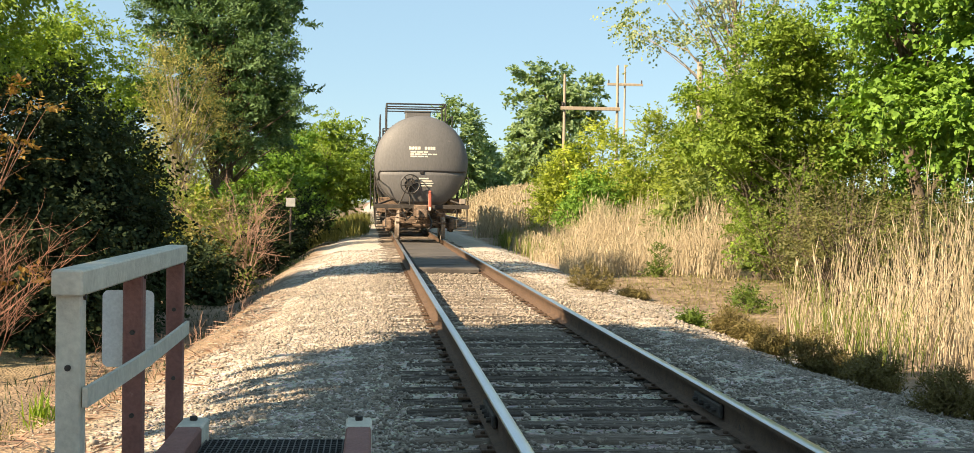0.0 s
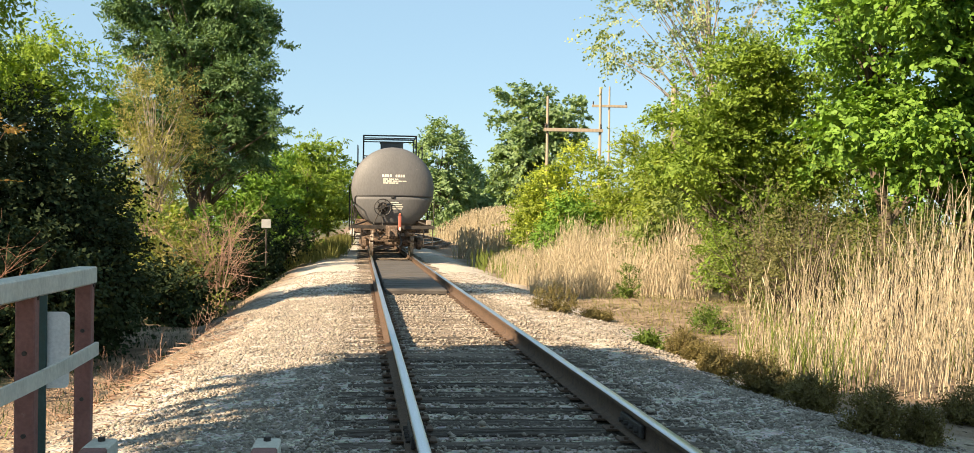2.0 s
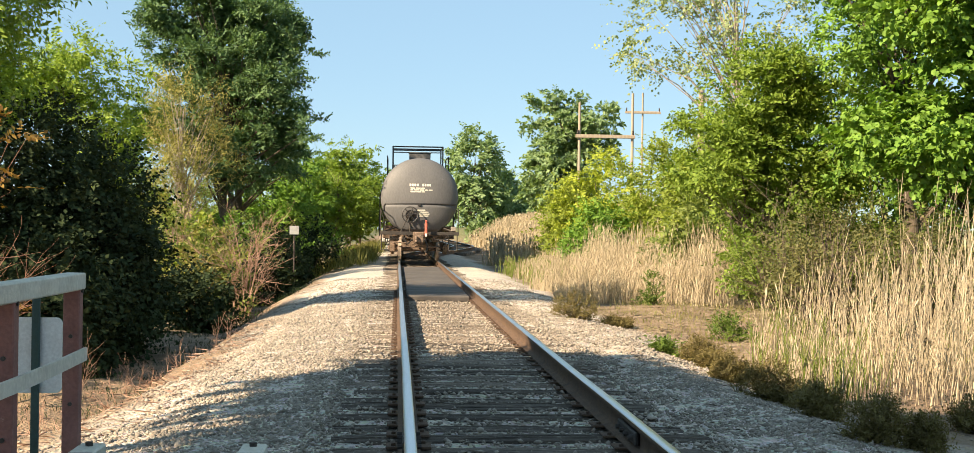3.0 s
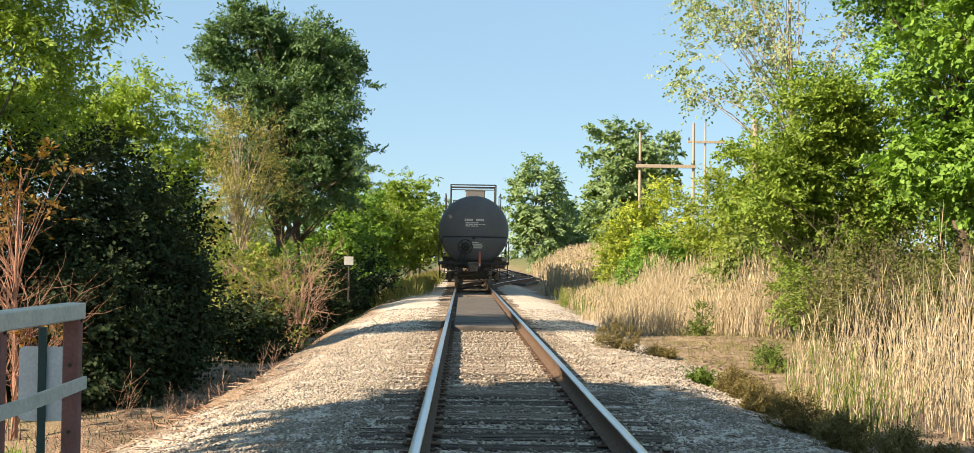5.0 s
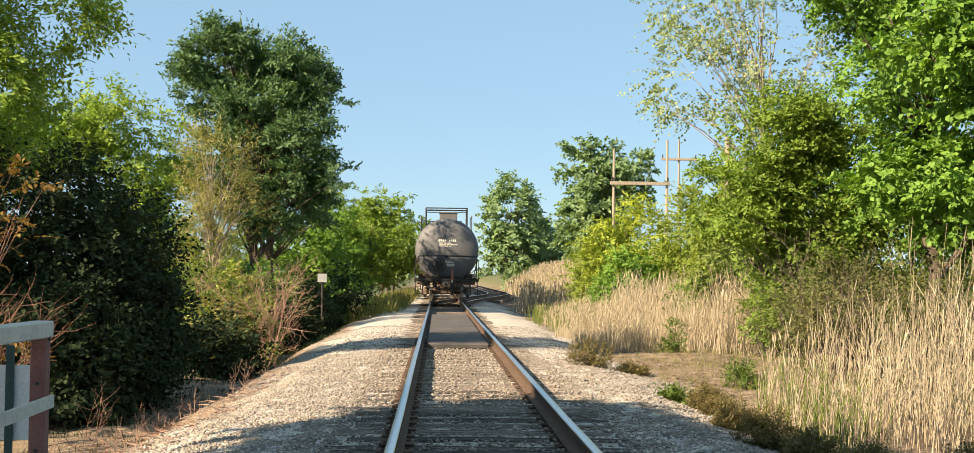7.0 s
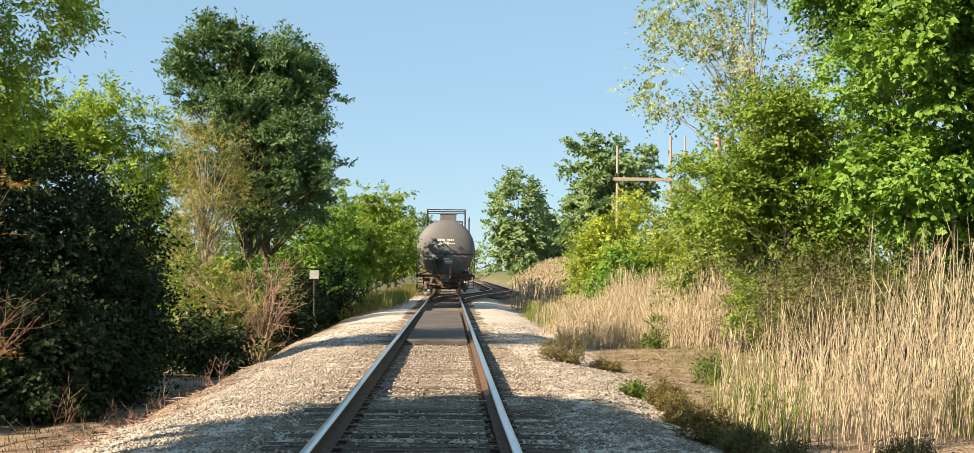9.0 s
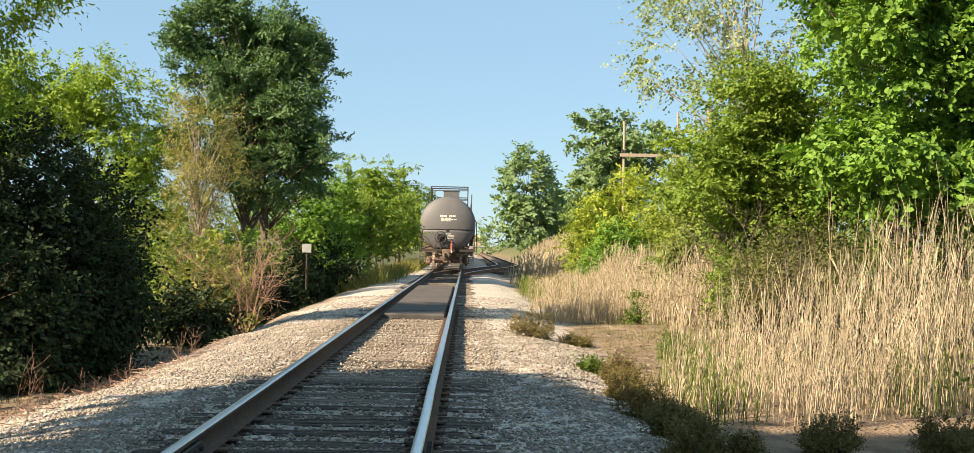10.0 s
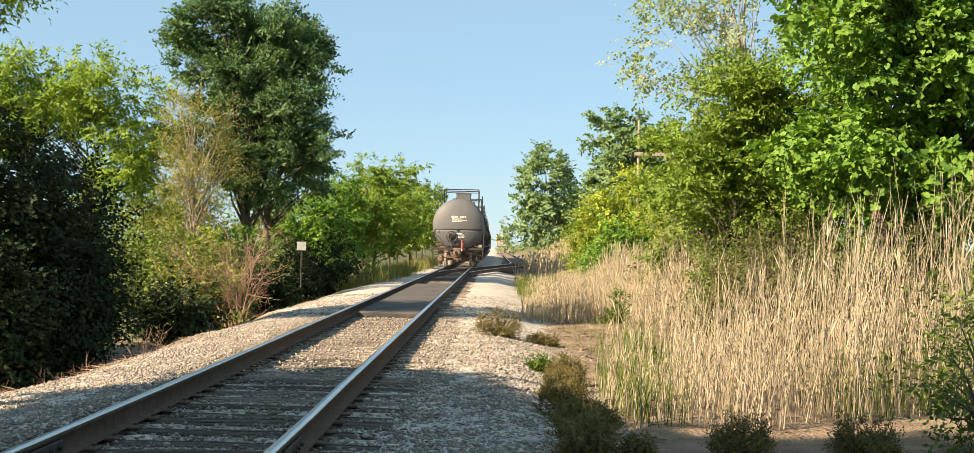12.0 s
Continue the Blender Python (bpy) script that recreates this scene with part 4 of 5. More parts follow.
def build_ballast():
    """Loose crushed stone over the track bed where one can tell stones apart."""
    rng = np.random.default_rng(21)

    def stones(n, x0, x1, y0, y1, smin, smax):
        x, y = rng.uniform(x0, x1, n), y0 + (y1 - y0) * rng.random(n) ** 1.4
        keep = (np.abs(np.abs(x) - RAIL_X) > 0.085) & ~((x < -1.5) & (x > -2.6) & (y < 7.4)) & (rng.random(n) < 1 - 0.9 * S(2.6, 3.6, -x) - 0.6 * S(2.3, 3.2, x))
        near_tie = np.abs(y[:, None] - np.array(TIES)[None, :90]).min(1) < 0.105
        keep &= ~((np.abs(x) < 1.32) & near_tie & (rng.random(n) < np.where(y < 15, 0.84, 0.74)))
        x, y = x[keep], y[keep]
        n = len(x)
        r = smin + (smax - smin) * rng.random(n) ** 2.2
        ax = np.abs(x)
        z = ground_z(x, y) + r * 0.22 + np.where(ax < 1.5, np.where(y < 15, rng.uniform(-0.02, 0.022, n), rng.uniform(-0.01, 0.03, n)), 0)
        o = np.array([(1, 0, 0), (-1, 0, 0), (0, 1, 0), (0, -1, 0), (0, 0, 1), (0, 0, -1)], float)
        v = o[None] * rng.uniform(0.5, 1.3, (n, 6, 1)) + rng.normal(0, 0.24, (n, 6, 3))
        q = rng.uniform(0, 6.28, n)
        c, s = np.cos(q), np.sin(q)
        v = np.stack([v[..., 0] * c[:, None] - v[..., 1] * s[:, None], v[..., 0] * s[:, None] + v[..., 1] * c[:, None], v[..., 2] * 0.62], -1)
        v = v * r[:, None, None] + np.stack([x, y, z], -1)[:, None]
        f = np.array([(0, 2, 4), (2, 1, 4), (1, 3, 4), (3, 0, 4), (2, 0, 5), (1, 2, 5), (3, 1, 5), (0, 3, 5)])
        return v.reshape(-1, 3), (np.arange(n)[:, None, None] * 6 + f[None]).reshape(-1, 3)
    V, F, o = [], [], 0
    for a in ((62000, -4.0, -1.25, 6.0, 26, 0.007, 0.025), (34000, -1.4, 1.4, 5.5, 27, 0.008, 0.029), (40000, 1.25, 3.4, 6.0, 24, 0.007, 0.024), (2200, -4, 2.9, 7, 24, 0.028, 0.042), (9000, -3.6, 2.8, 24, 40, 0.015, 0.032)):
        v, f = stones(*a)
        V.append(v)
        F.append(f + o)
        o += len(v)
    tagged(new("ballast", fast_mesh("ballast", np.concatenate(V), np.concatenate(F), [M_STONE])), "loose pale crushed-stone track ballast", "ballast", kind="stuff")


# ---- rolling stock ----
TR, TZ, TL, HEAD = 1.5, 2.47, 15.2, 0.5    # tank radius, axis height, length, dish depth


def dish(x, z, off=0.0):
    """Distance in from the end plane on the dished tank head."""
    q = min(0.999, math.hypot(x, z - TZ) / TR)
    return HEAD * (1 - math.sqrt(1 - q * q)) - off


def tank_car(label, detailed):
    car = thing("tank_car", label, "tank car", "train")
    bm = bmesh.new()
    n, prof = 56, []
    for i in range(1, 13):
        a = i / 12 * math.pi / 2
        prof.append((HEAD * (1 - math.cos(a)), TR * math.sin(a)))
    prof = prof + [(TL - o, r) for o, r in prof[::-1]]
    disc(bm, (0, 0, TZ), (0, 1, 0), prof, n)
    part("tank", bm, M_TANK, car, smooth=True)
    for y in (0.9, 4.6, 10.6, 14.3):
        bm = bmesh.new()
        disc(bm, (0, y, TZ), (0, 1, 0), [(-0.05, TR + 0.004), (-0.05, TR + 0.016), (0.05, TR + 0.016), (0.05, TR + 0.004)], 48)
        part("tank_band", bm, M_BLACK, car)
    # lower half head shield with a rolled upper edge
    bm = bmesh.new()
    rows = []
    for i in range(9):
        z = 2.17 - i * 0.13
        half = math.sqrt(max(0.0, (TR * 0.985) ** 2 - (z - TZ) ** 2)) - 0.02
        if i == 0:
            half -= 0.10
        rows.append([bm.verts.new((u * half, dish(u * half, z, 0.035), z)) for u in [k / 10 - 1 for k in range(21)]])
    for a, b in zip(rows, rows[1:]):
        for i in range(20):
            bm.faces.new((a[i], a[i + 1], b[i + 1], b[i]))
    shield = part("head_shield", bm, M_TANK, car, "black half head shield", smooth=True)
    shield.modifiers.new("thick", "SOLIDIFY").thickness = 0.02
    bm = bmesh.new()
    pts = [(x / 10, dish(x / 10, 2.185, 0.05), 2.185 + 0.012 * math.cos(x / 8)) for x in range(-13, 15)]
    pts = [(-1.36, dish(-1.36, 2.0, 0.05), 1.9), (-1.36, dish(-1.36, 2.1, 0.05), 2.1)] + pts
    pipe(bm, pts, 0.03)
    box(bm, (0.0, dish(0, 2.16, 0.06), 2.15), (0.13, 0.05, 0.1), 0.01)
    part("shield_edge", bm, M_BLACK, shield)
    if detailed:
        def bar(x, z, w, h):
            b = bmesh.new()
            k = max(2, int(w / 0.05) + 1)
            top = [b.verts.new((x + w * i / (k - 1), dish(x + w * i / (k - 1), z + h, 0.004 if z > 2.2 else 0.066), z + h)) for i in range(k)]
            low = [b.verts.new((x + w * i / (k - 1), dish(x + w * i / (k - 1), z, 0.004 if z > 2.2 else 0.066), z)) for i in range(k)]
            for i in range(k - 1):
                b.faces.new((low[i], low[i + 1], top[i + 1], top[i]))
            part("lettering_bar", b, M_CREAM, car, "cream painted lettering bar")
        for i in range(4):
            bar(-0.40 + i * 0.094, 2.87, 0.07, 0.095)
            bar(0.09 + i * 0.09, 2.87, 0.066, 0.095)
        for j, (a, b_) in enumerate(((-0.36, 0.16), (-0.36, 0.42), (-0.36, 0.12))):
            z = 2.775 - j * 0.07
            x = a
            rr = random.Random(j)
            while x < b_:
                w = rr.uniform(0.09, 0.2)
                bar(x, z, w, 0.042)
                x += w + 0.03
        for j in range(4):
            bar(-0.08 + 0.02 * j, 1.93 - j * 0.075, (0.3, 0.4, 0.42, 0.36)[j], 0.045)
    # manway housing, crash rails and platform on top
    bm = bmesh.new()
    box(bm, (0.1, TL / 2, 4.2), (0.92, 1.1, 0.68), 0.03)
    box(bm, (0.1, TL / 2, 4.55), (0.98, 1.16, 0.05), 0.01)
    part("manway_housing", bm, M_TANK, car)
    def bar_part(name, a, b, r, label="black pipe"):
        q = bmesh.new()
        tube(q, a, b, r)
        part(name, q, M_BLACK, car, label)
    for y in (TL / 2 - 1.3, TL / 2 + 1.3):
        for s in (-1, 1):
            bar_part("railing_post", (s * 1.07, y, 3.45), (s * 1.07, y, 4.76), 0.03)
        bar_part("railing_bar", (-1.07, y, 4.76), (1.07, y, 4.76), 0.03)
        bar_part("railing_bar", (-1.07, y, 4.66), (1.07, y, 4.66), 0.022)
    for s in (-1, 1):
        bar_part("railing_bar", (s * 1.07, TL / 2 - 1.3, 4.76), (s * 1.07, TL / 2 + 1.3, 4.76), 0.03)
        bar_part("railing_bar", (s * 1.3, TL / 2 - 1.6, 4.33), (s * 1.3, TL / 2 + 1.6, 4.33), 0.022)
        for y in (TL / 2 - 1.6, TL / 2 + 1.6):
            bar_part("railing_post", (s * 1.3, y, 3.1), (s * 1.3, y, 4.33), 0.022)
        bm = bmesh.new()
        for y in (TL / 2 - 0.25, TL / 2 + 0.25):
            pipe(bm, [(s * 1.2, y, 3.4), (s * 1.62, y, 2.7), (s * 1.62, y, 0.9)], 0.022)
        for k in range(7):
            tube(bm, (s * 1.62, TL / 2 - 0.25, 0.95 + k * 0.28), (s * 1.62, TL / 2 + 0.25, 0.95 + k * 0.28), 0.014)
        part("side_ladder", bm, M_BLACK, car)
    # underframe at each end
    for end in (0, 1):
        m = Matrix.Rotation(math.pi * end, 4, "Z")
        m.translation = (0, TL * end, 0)
        pre = []
        bm = bmesh.new()
        box(bm, (0, 1.4, 0.93), (0.34, 3.9, 0.34), 0.02)
        box(bm, (0, -0.35, 0.93), (0.5, 0.2, 0.38), 0.02)
        for s in (-1, 1):
            box(bm, (s * 0.75, 1.9, 0.95), (1.3, 0.4, 0.22), 0.02)
            box(bm, (s * 0.75, 1.9, 1.18), (1.2, 0.26, 0.34), 0.02)
        pre.append(part("stub_sill", bm, M_GRIME, car, "rusty brown stub sill"))
        bm = bmesh.new()
        box(bm, (0, -0.18, 1.10), (3.02, 0.3, 0.05), 0.008)
        box(bm, (0, -0.32, 1.06), (3.02, 0.04, 0.12), 0.006)
        for s in (-1, 1):
            tube(bm, (s * 1.42, -0.2, 1.1), (s * 0.85, 0.45, 1.3), 0.03)
            tube(bm, (s * 1.44, -0.3, 1.1), (s * 1.44, -0.3, 0.4), 0.02)
            tube(bm, (s * 1.12, -0.3, 1.05), (s * 1.12, -0.3, 0.42), 0.02)
            for z in (0.42, 0.72):
                tube(bm, (s * 1.12, -0.3, z), (s * 1.44, -0.3, z), 0.018)
            tube(bm, (s * 1.48, -0.1, 1.1), (s * 1.48, -0.1, 2.0), 0.018)
            tube(bm, (s * 1.48, -0.1, 2.0), (s * 1.48, 1.2, 2.0), 0.018)
            tube(bm, (s * 1.48, 1.2, 2.0), (s * 1.3, 1.2, 1.2), 0.018)
            pipe(bm, [(s * 0.35, -0.34, 1.0), (s * 0.6, -0.42, 0.84), (s * 0.95, -0.42, 0.84), (s * 1.1, -0.34, 1.0)], 0.013)
        pre.append(part("end_platform", bm, M_IRON, car))
        bm = bmesh.new()
        box(bm, (1.3, -0.2, 1.24), (0.2, 0.2, 0.18), 0.02)
        pre.append(part("valve_box", bm, M_WHEEL, car, "small pale metal box"))
        bm = bmesh.new()
        box(bm, (0, -0.62, 0.84), (0.16, 0.55, 0.18), 0.02)
        box(bm, (0.03, -0.95, 0.84), (0.3, 0.22, 0.3), 0.05)
        box(bm, (-0.13, -1.05, 0.84), (0.1, 0.24, 0.26), 0.03)
        pre.append(part("coupler", bm, M_GRIME, car, "rusty knuckle coupler"))
        bm = bmesh.new()
        pipe(bm, [(0.2, -0.5, 0.85), (0.3, -0.75, 0.6), (0.28, -0.85, 0.42), (0.2, -0.8, 0.36)], 0.032)
        pre.append(part("air_hose", bm, M_BLACK, car))
        bm = bmesh.new()
        pipe(bm, [(-0.2, -0.36, 0.9), (-0.45, -0.55, 0.66), (-0.62, -0.5, 0.9)], 0.02)
        pre.append(part("air_hose", bm, M_BLACK, car))
        if end == 0:
            bm = bmesh.new()
            c = Vector((-0.36, -0.16, 1.77))
            k = 28
            ring = [c + Vector((0.3 * math.cos(a), 0, 0.3 * math.sin(a))) for a in (2 * math.pi * i / k for i in range(k + 1))]
            pipe(bm, ring, 0.022)
            disc(bm, c + Vector((0, 0.03, 0)), (0, -1, 0), [(-0.02, 0.09), (0.06, 0.07)], 14)
            for i in range(6):
                a = i * math.pi / 3 + 0.2
                tube(bm, c, c + Vector((0.3 * math.cos(a), 0, 0.3 * math.sin(a))), 0.02)
            wheel = part("brake_wheel", bm, M_BLACK, car)
            bm = bmesh.new()
            disc(bm, c + Vector((0, 0.24, 0)), (0, -1, 0), [(-0.06, 0.17), (0.14, 0.19), (0.17, 0.14)], 18)
            tube(bm, c + Vector((0, 0.2, -0.1)), (-0.36, -0.1, 1.1), 0.022)
            tube(bm, c + Vector((-0.1, 0.2, -0.1)), (-0.72, -0.1, 1.1), 0.022)
            part("brake_gear", bm, M_IRON, wheel)
            bm = bmesh.new()
            box(bm, (0.25, -0.52, 1.22), (0.11, 0.12, 0.54), 0.03)
            box(bm, (0.25, -0.54, 1.53), (0.09, 0.09, 0.08), 0.02)
            marker = part("marker_device", bm, M_RED, car, "red end-of-train marker device")
            bm = bmesh.new()
            box(bm, (0.25, -0.62, 1.0), (0.07, 0.03, 0.12), 0.01)
            part("marker_label", bm, M_CREAM, marker)
            bm = bmesh.new()
            for x, w, z in ((-0.95, 0.34, 0.86), (-0.55, 0.2, 0.78), (0.62, 0.3, 0.85), (0.02, 0.36, 0.62), (-0.2, 0.16, 0.92)):
                box(bm, (x, 0.1, z), (w, 0.4, 0.2), 0.03)
            tube(bm, (-0.8, 0.0, 0.55), (0.8, 0.0, 0.55), 0.035)
            tube(bm, (-0.9, -0.2, 0.72), (0.5, -0.15, 0.6), 0.02)
            tube(bm, (-0.5, -0.25, 0.98), (0.1, -0.25, 0.66), 0.018)
            tube(bm, (0.05, -0.3, 0.95), (0.05, -0.3, 0.64), 0.06)
            part("brake_rigging", bm, M_GRIME, car, "rust-brown brake rigging")
        for o in pre if end else ():
            o.matrix_basis = m
    # trucks
    sets = []
    for cy in (1.9, TL - 1.9):
        bm = bmesh.new()
        for s in (-1, 1):
            x = s * 1.03
            box(bm, (x, cy, 0.62), (0.16, 1.0, 0.16), 0.03)
            box(bm, (x, cy, 0.3), (0.15, 0.7, 0.12), 0.03)
            for u in (-1, 1):
                box(bm, (x, cy + u * 0.68, 0.56), (0.16, 0.5, 0.16), 0.03, Matrix.Rotation(u * 0.25, 4, "X"))
                box(bm, (x, cy + u * 0.5, 0.4), (0.13, 0.5, 0.11), 0.02, Matrix.Rotation(-u * 0.55, 4, "X"))
                box(bm, (x, cy + u * 0.88, 0.47), (0.24, 0.3, 0.3), 0.04)
                disc(bm, (x, cy + u * 0.88, 0.457), (s, 0, 0), [(0.1, 0.12), (0.17, 0.11)], 12)
            for u in (-0.13, 0, 0.13):
                tube(bm, (x, cy + u, 0.34), (x, cy + u, 0.56), 0.055, n=8)
        box(bm, (0, cy, 0.62), (1.95, 0.36, 0.22), 0.03)
        part("truck_frame", bm, M_GRIME, car, "grimy cast truck side frames and bolster")
        for u in (-0.88, 0.88):
            bm = bmesh.new()
            tube(bm, (-0.95, 0, 0), (0.95, 0, 0), 0.085, n=12)
            axle = part("wheelset", bm, M_GRIME, car)
            axle.location = (0, cy + u, 0.457)
            for s in (-1, 1):
                b = bmesh.new()
                disc(b, (s * 0.71, 0, 0), (s, 0, 0), [(-0.035, 0.48), (-0.005, 0.478), (0.01, 0.457), (0.09, 0.452), (0.09, 0.38), (0.05, 0.36), (0.05, 0.18), (0.1, 0.15)], 36)
                for k in range(3):
                    a = k * 2.094
                    box(b, (s * 0.77, 0.27 * math.cos(a), 0.27 * math.sin(a)), (0.02, 0.05, 0.05), 0.006)
                part("wheel", b, M_WHEEL, axle, "worn bare-steel wheel", smooth=False)
            sets.append((axle, cy + u))
    return car, sets


def hopper_car():
    e = thing("hopper_car", "beige covered hopper car standing on the siding", "hopper car", at=(4.2, 318, 0))
    bm = bmesh.new()
    box(bm, (0, 8, 2.75), (3.1, 15.5, 2.5), 0.15)
    part("body", bm, M_BEIGE, e)
    bm = bmesh.new()
    box(bm, (0, 8, 4.08), (2.6, 15.0, 0.16), 0.05)
    box(bm, (0, 8, 4.22), (0.9, 14.5, 0.12), 0.02)
    part("roof", bm, M_BEIGE, e)
    for x in (-1.4, -0.7, 0, 0.7, 1.4):
        bm = bmesh.new()
        box(bm, (x, 0.2, 2.7), (0.1, 0.1, 2.4), 0.01)
        part("end_post", bm, M_BEIGE, e)
    bm = bmesh.new()
    box(bm, (0, 0.2, 1.2), (3.0, 1.0, 0.3), 0.03)
    box(bm, (0, -0.5, 0.9), (0.3, 0.9, 0.3), 0.03)
    part("end_sill", bm, M_GRIME, e)
    for y in (1.5, 14.5):
        for s in (-1, 1):
            bm = bmesh.new()
            box(bm, (s * 1.0, y, 0.5), (0.2, 2.2, 0.35), 0.05)
            part("side_frame", bm, M_GRIME, e)
            for u in (-0.8, 0.8):
                bm = bmesh.new()
                disc(bm, (s * 0.72, y + u, 0.457), (s, 0, 0), [(-0.03, 0.48), (0.08, 0.457)], 24)
                part("wheel", bm, M_WHEEL, e)


# ---- crossing walkway ----
def build_walkway():
    X = -2.57
    rail = thing("guard_rail", "white-topped wooden guard rail on red-brown posts", "guard rail", at=(X, 0, 0))
    for y, mat, lab in ((4.87, M_WHITE, "white painted post"), (6.10, M_OXIDE, "red-brown post"), (7.32, M_OXIDE, "red-brown post")):
        bm = bmesh.new()
        box(bm, (0, y, 0.38), (0.085, 0.085, 1.06), 0.006)
        part("post", bm, mat, rail, lab)
        for p, q in (((0.03, y, 0.56), (0.052, y, 0.56)), ((0.03, y, 0.9), (0.052, y, 0.9)), ((0, y - 0.052, 0.3), (0, y - 0.04, 0.3)), ((0, y - 0.052, 0.66), (0, y - 0.04, 0.66))):
            bm = bmesh.new()
            tube(bm, p, q, 0.011, n=8)
            part("bolt", bm, M_IRON, rail, "dark bolt head")
    bm = bmesh.new()
    box(bm, (0, 6.09, 0.95), (0.105, 2.58, 0.09), 0.007)
    part("top_beam", bm, M_WHITE, rail)
    bm = bmesh.new()
    rows = []
    for i in range(25):
        y, z = 4.82 + i * 0.106, 0.56 - 0.015 * math.sin(i / 24 * math.pi)
        rows.append([bm.verts.new((0.05 + a, y, z + b)) for a, b in ((0, -0.034), (0.018, -0.034), (0.018, 0.034), (0, 0.034))])
    for a, b in zip(rows, rows[1:]):
        for k in range(4):
            bm.faces.new((a[k], a[(k + 1) % 4], b[(k + 1) % 4], b[k]))
    bm.faces.new(rows[0])
    bm.faces.new(rows[-1])
    part("mid_strap", bm, M_WHITE, rail, "sagging white strap rail")

    deck = thing("walkway", "steel grating walkway between red and white kerb timbers", "walkway", at=(0, 0, 0))
    for x in (-2.46, -1.60):
        bm = bmesh.new()
        box(bm, (x, 4.0, -0.03), (0.13, 6.2, 0.22), 0.01)
        part("kerb_timber", bm, M_OXIDE, deck)
        bm = bmesh.new()
        box(bm, (x, 7.2, -0.03), (0.136, 0.3, 0.226), 0.01)
        part("kerb_end", bm, M_WHITE, deck, "white painted timber end")
        bm = bmesh.new()
        tube(bm, (x, 7.25, 0.08), (x, 7.25, 0.105), 0.02, n=8)
        part("bolt", bm, M_IRON, deck)
    bm = bmesh.new()
    for i in range(24):
        box(bm, (-2.38 + i * 0.0305, 5.2, -0.02), (0.006, 3.9, 0.04))
    for i in range(78):
        box(bm, (-2.01, 3.3 + i * 0.05, -0.006), (0.72, 0.008, 0.012))
    part("grating", bm, M_BLACK, deck, "black steel bar grating")
    bm = bmesh.new()
    box(bm, (-2.01, 5.2, -0.2), (0.68, 3.9, 0.1), 0.01)
    part("tray", bm, M_BLACK, deck)
    bm = bmesh.new()
    box(bm, (-3.0, 6.9, -0.28), (1.0, 0.09, 0.14), 0.01)
    part("cross_timber", bm, M_TIE, deck, "grey weathered cross timber")
    d2 = thing("steel_chair", "dark bolted steel bracket beside the rail", "steel bracket", at=(-1.33, 6.7, -0.2))
    bm = bmesh.new()
    box(bm, (0, 0, 0.07), (0.24, 0.5, 0.14), 0.02)
    part("body", bm, M_IRON, d2)
    for dx in (-0.06, 0.06):
        bm = bmesh.new()
        tube(bm, (dx, 0.15, 0.13), (dx, 0.15, 0.17), 0.03, n=6)
        part("bolt", bm, M_BLACK, d2)
    p = thing("crossing_plank", "dark timber plank laid beside the rail", "plank", at=(1.35, 5.9, -0.2))
    bm = bmesh.new()
    box(bm, (0, 0, 0.08), (0.75, 2.4, 0.16), 0.02)
    part("timber", bm, M_TIE, p)

    s = thing("sign_post", "blank-backed white metal sign on a green post", "sign", at=(-2.93, 8.0, float(ground_z(-2.93, 8.0))))
    bm = bmesh.new()
    w, h, r = 0.145, 0.22, 0.035
    vs = []
    for cx, cz, a0 in ((w - r, h - r, 0), (-w + r, h - r, 90), (-w + r, -h + r, 180), (w - r, -h + r, 270)):
        for k in range(5):
            a = radians(a0 + k * 22.5)
            vs.append(bm.verts.new((cx + r * math.cos(a), -0.02, cz + r * math.sin(a))))
    f = bm.faces.new(vs)
    g = bmesh.ops.extrude_face_region(bm, geom=[f])
    bmesh.ops.translate(bm, verts=[v for v in g["geom"] if isinstance(v, bmesh.types.BMVert)], vec=(0, 0.006, 0))
    o = part("sign_plate", bm, M_SIGN, s)
    o.location.z = 0.49 - s.location.z
    bm = bmesh.new()
    box(bm, (0.0, -0.045, 0.58), (0.045, 0.03, 1.24), 0.005)
    part("post", bm, M_GREENPOST, s, "dark green steel post")

    s = thing("track_sign", "small white square sign on a thin post", "sign", at=(-4.17, 43.7, float(ground_z(-4.17, 43.7)) - 0.1))
    top = 1.14 - s.location.z
    bm = bmesh.new()
    tube(bm, (0, 0.02, 0), (0, 0.02, top + 0.1), 0.03)
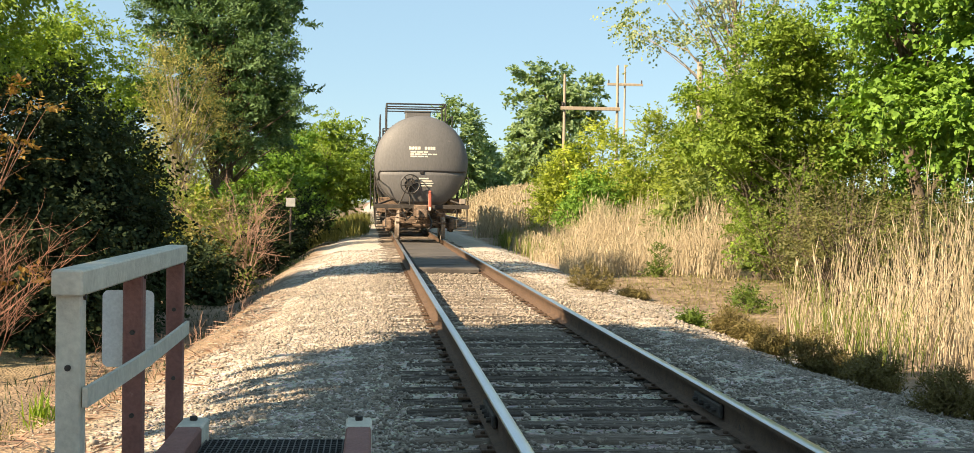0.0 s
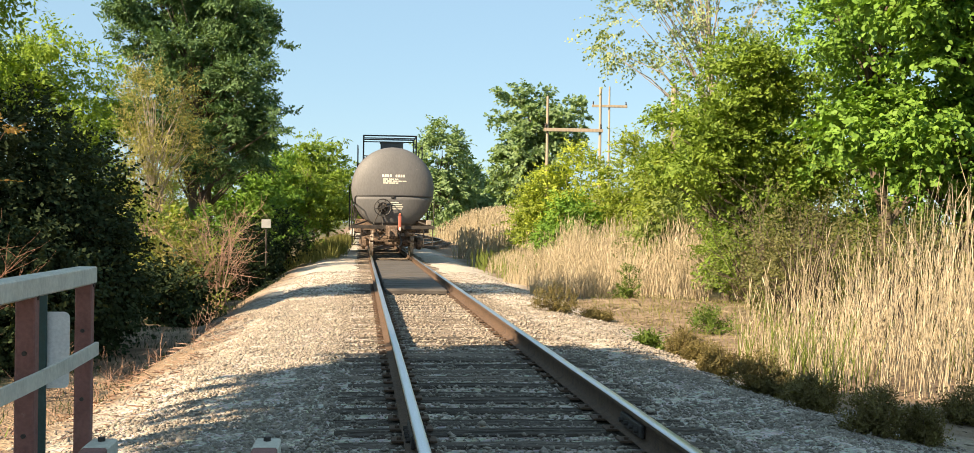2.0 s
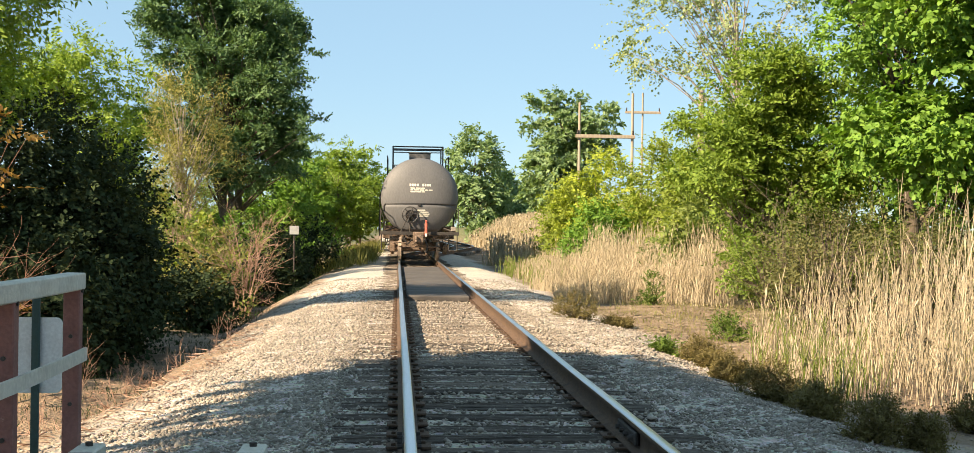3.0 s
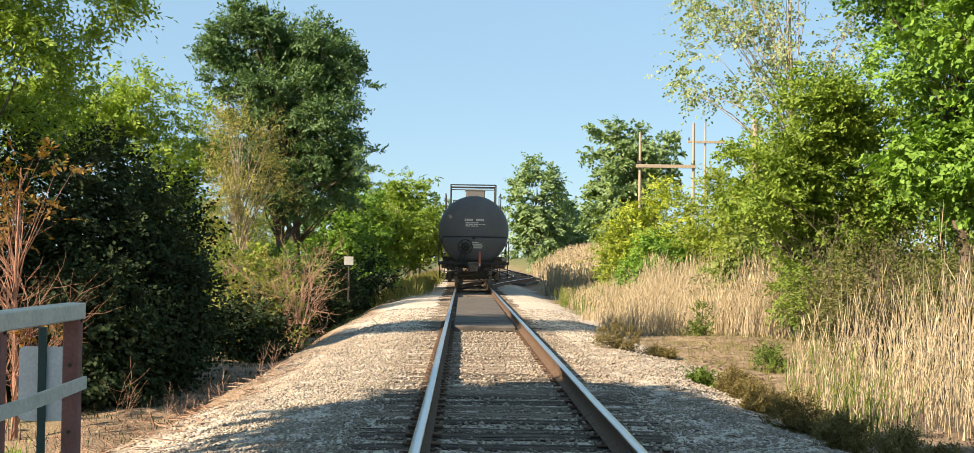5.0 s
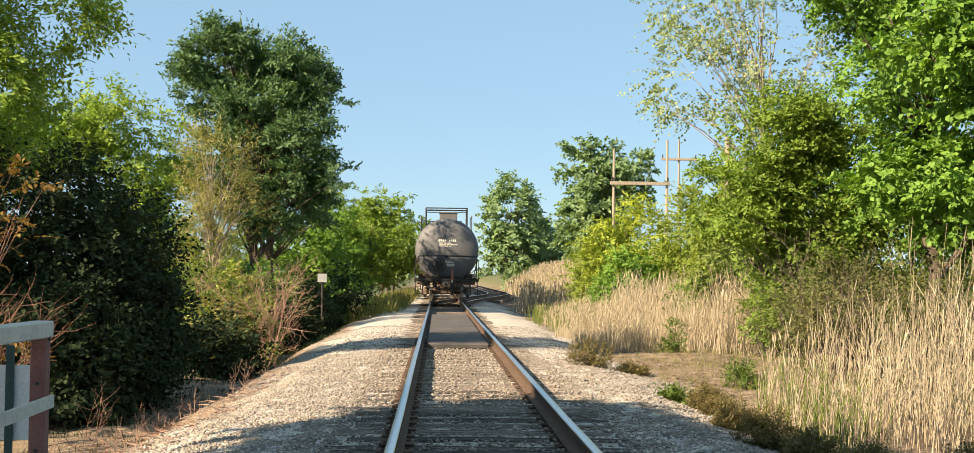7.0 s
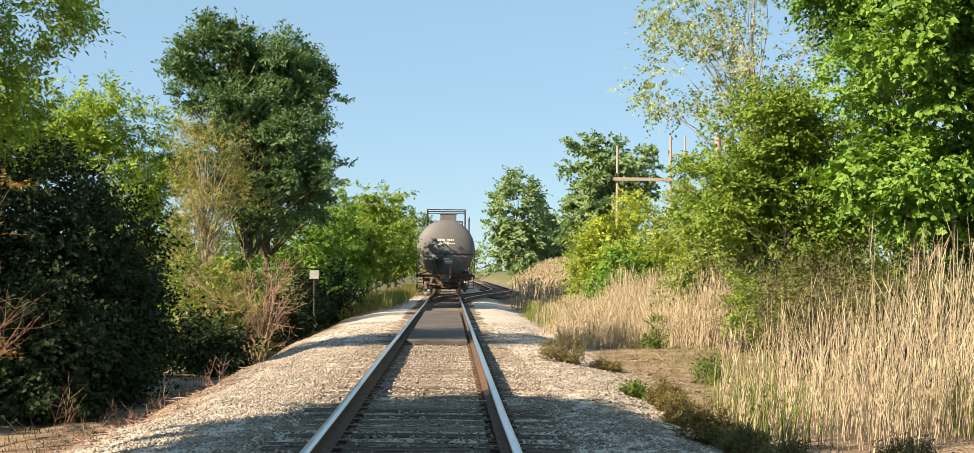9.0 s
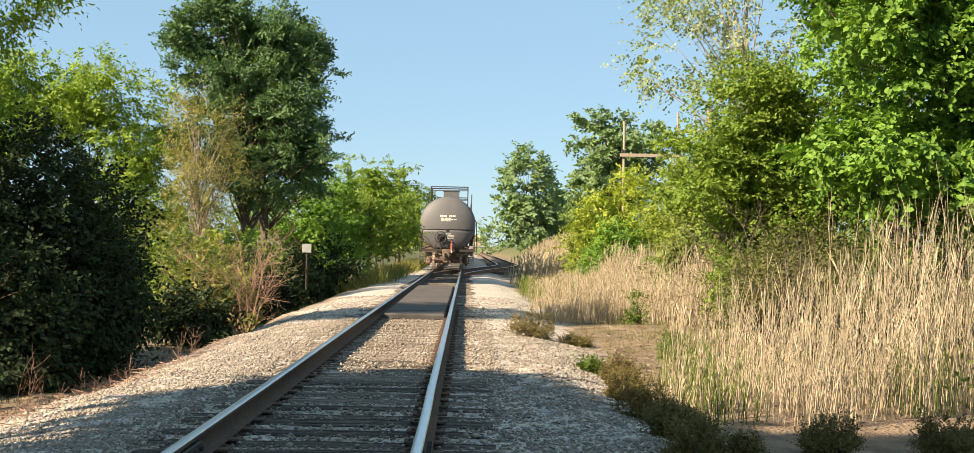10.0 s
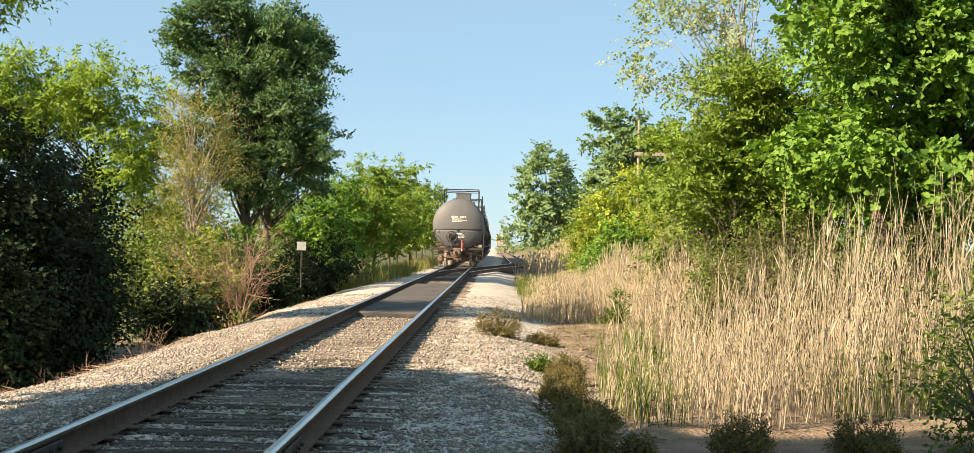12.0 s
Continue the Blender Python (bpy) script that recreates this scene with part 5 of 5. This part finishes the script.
    part("post", bm, M_IRON, s, "dark thin post")
    bm = bmesh.new()
    box(bm, (0, -0.03, top), (0.3, 0.02, 0.28), 0.006)
    part("sign_plate", bm, M_GREYSIGN, s)


def utility_pole(x, y, top, arms, r=0.115):
    z = float(ground_z(x, y)) - 0.1
    e = thing("utility_pole", "weathered wooden utility pole with a crossarm", "utility pole", "utility poles", (x, y, z))
    bm = bmesh.new()
    tube(bm, (0, 0, 0), (0, 0, top - z), r * 1.15, r * 0.8, 10)
    part("pole", bm, M_POLE, e)
    for x0, x1, za in arms:
        bm = bmesh.new()
        box(bm, ((x0 + x1) / 2, -r - 0.06, za - z), (x1 - x0, 0.16, 0.26), 0.02)
        part("crossarm", bm, M_POLE, e)
        for u in (x0 + 0.15, x1 - 0.15):
            bm = bmesh.new()
            disc(bm, (u, -r - 0.06, za - z + 0.13), (0, 0, 1), [(0, 0.05), (0.1, 0.09), (0.2, 0.06), (0.3, 0.08), (0.36, 0.03)], 8)
            part("insulator", bm, M_IRON, e)


build_walkway()
utility_pole(12.73, 100, 10.9, [(-0.3, 4.2, 8.35)])
utility_pole(16.75, 100, 11.65, [])
utility_pole(24.86, 140, 15.9, [(-1.9, 1.9, 13.8)])
utility_pole(8.4, 40.5, 5.6, [], 0.11)
hopper_car()
CARS = [tank_car("black railway tank car rolling away, end facing the camera", True),
        tank_car("black railway tank car coupled further up the train", False),
        *(tank_car("black railway tank car in the middle of the train", False) for _ in range(4)),
        tank_car("black railway tank car at the head of the train", False)]
build_trees()
build_reeds()
build_small_plants()
build_ballast()
build_track()


# ---- what moves ----
def motions():
    """The train rolls away along the straight track; its wheels turn."""
    speed, start, step = 2.9, 42.7, 0.2
    times = [i * step for i in range(61)]
    for i, (car, sets) in enumerate(CARS):
        walk(car, [(t, pose(0, start + i * (TL + 1.9) + speed * t, 0)) for t in (0, 3, 6, 9, 12)])
        for axle, y in sets:
            walk(axle, [(t, pose(0, y, 0.457, -math.degrees(speed * t / 0.457))) for t in times])


motions()
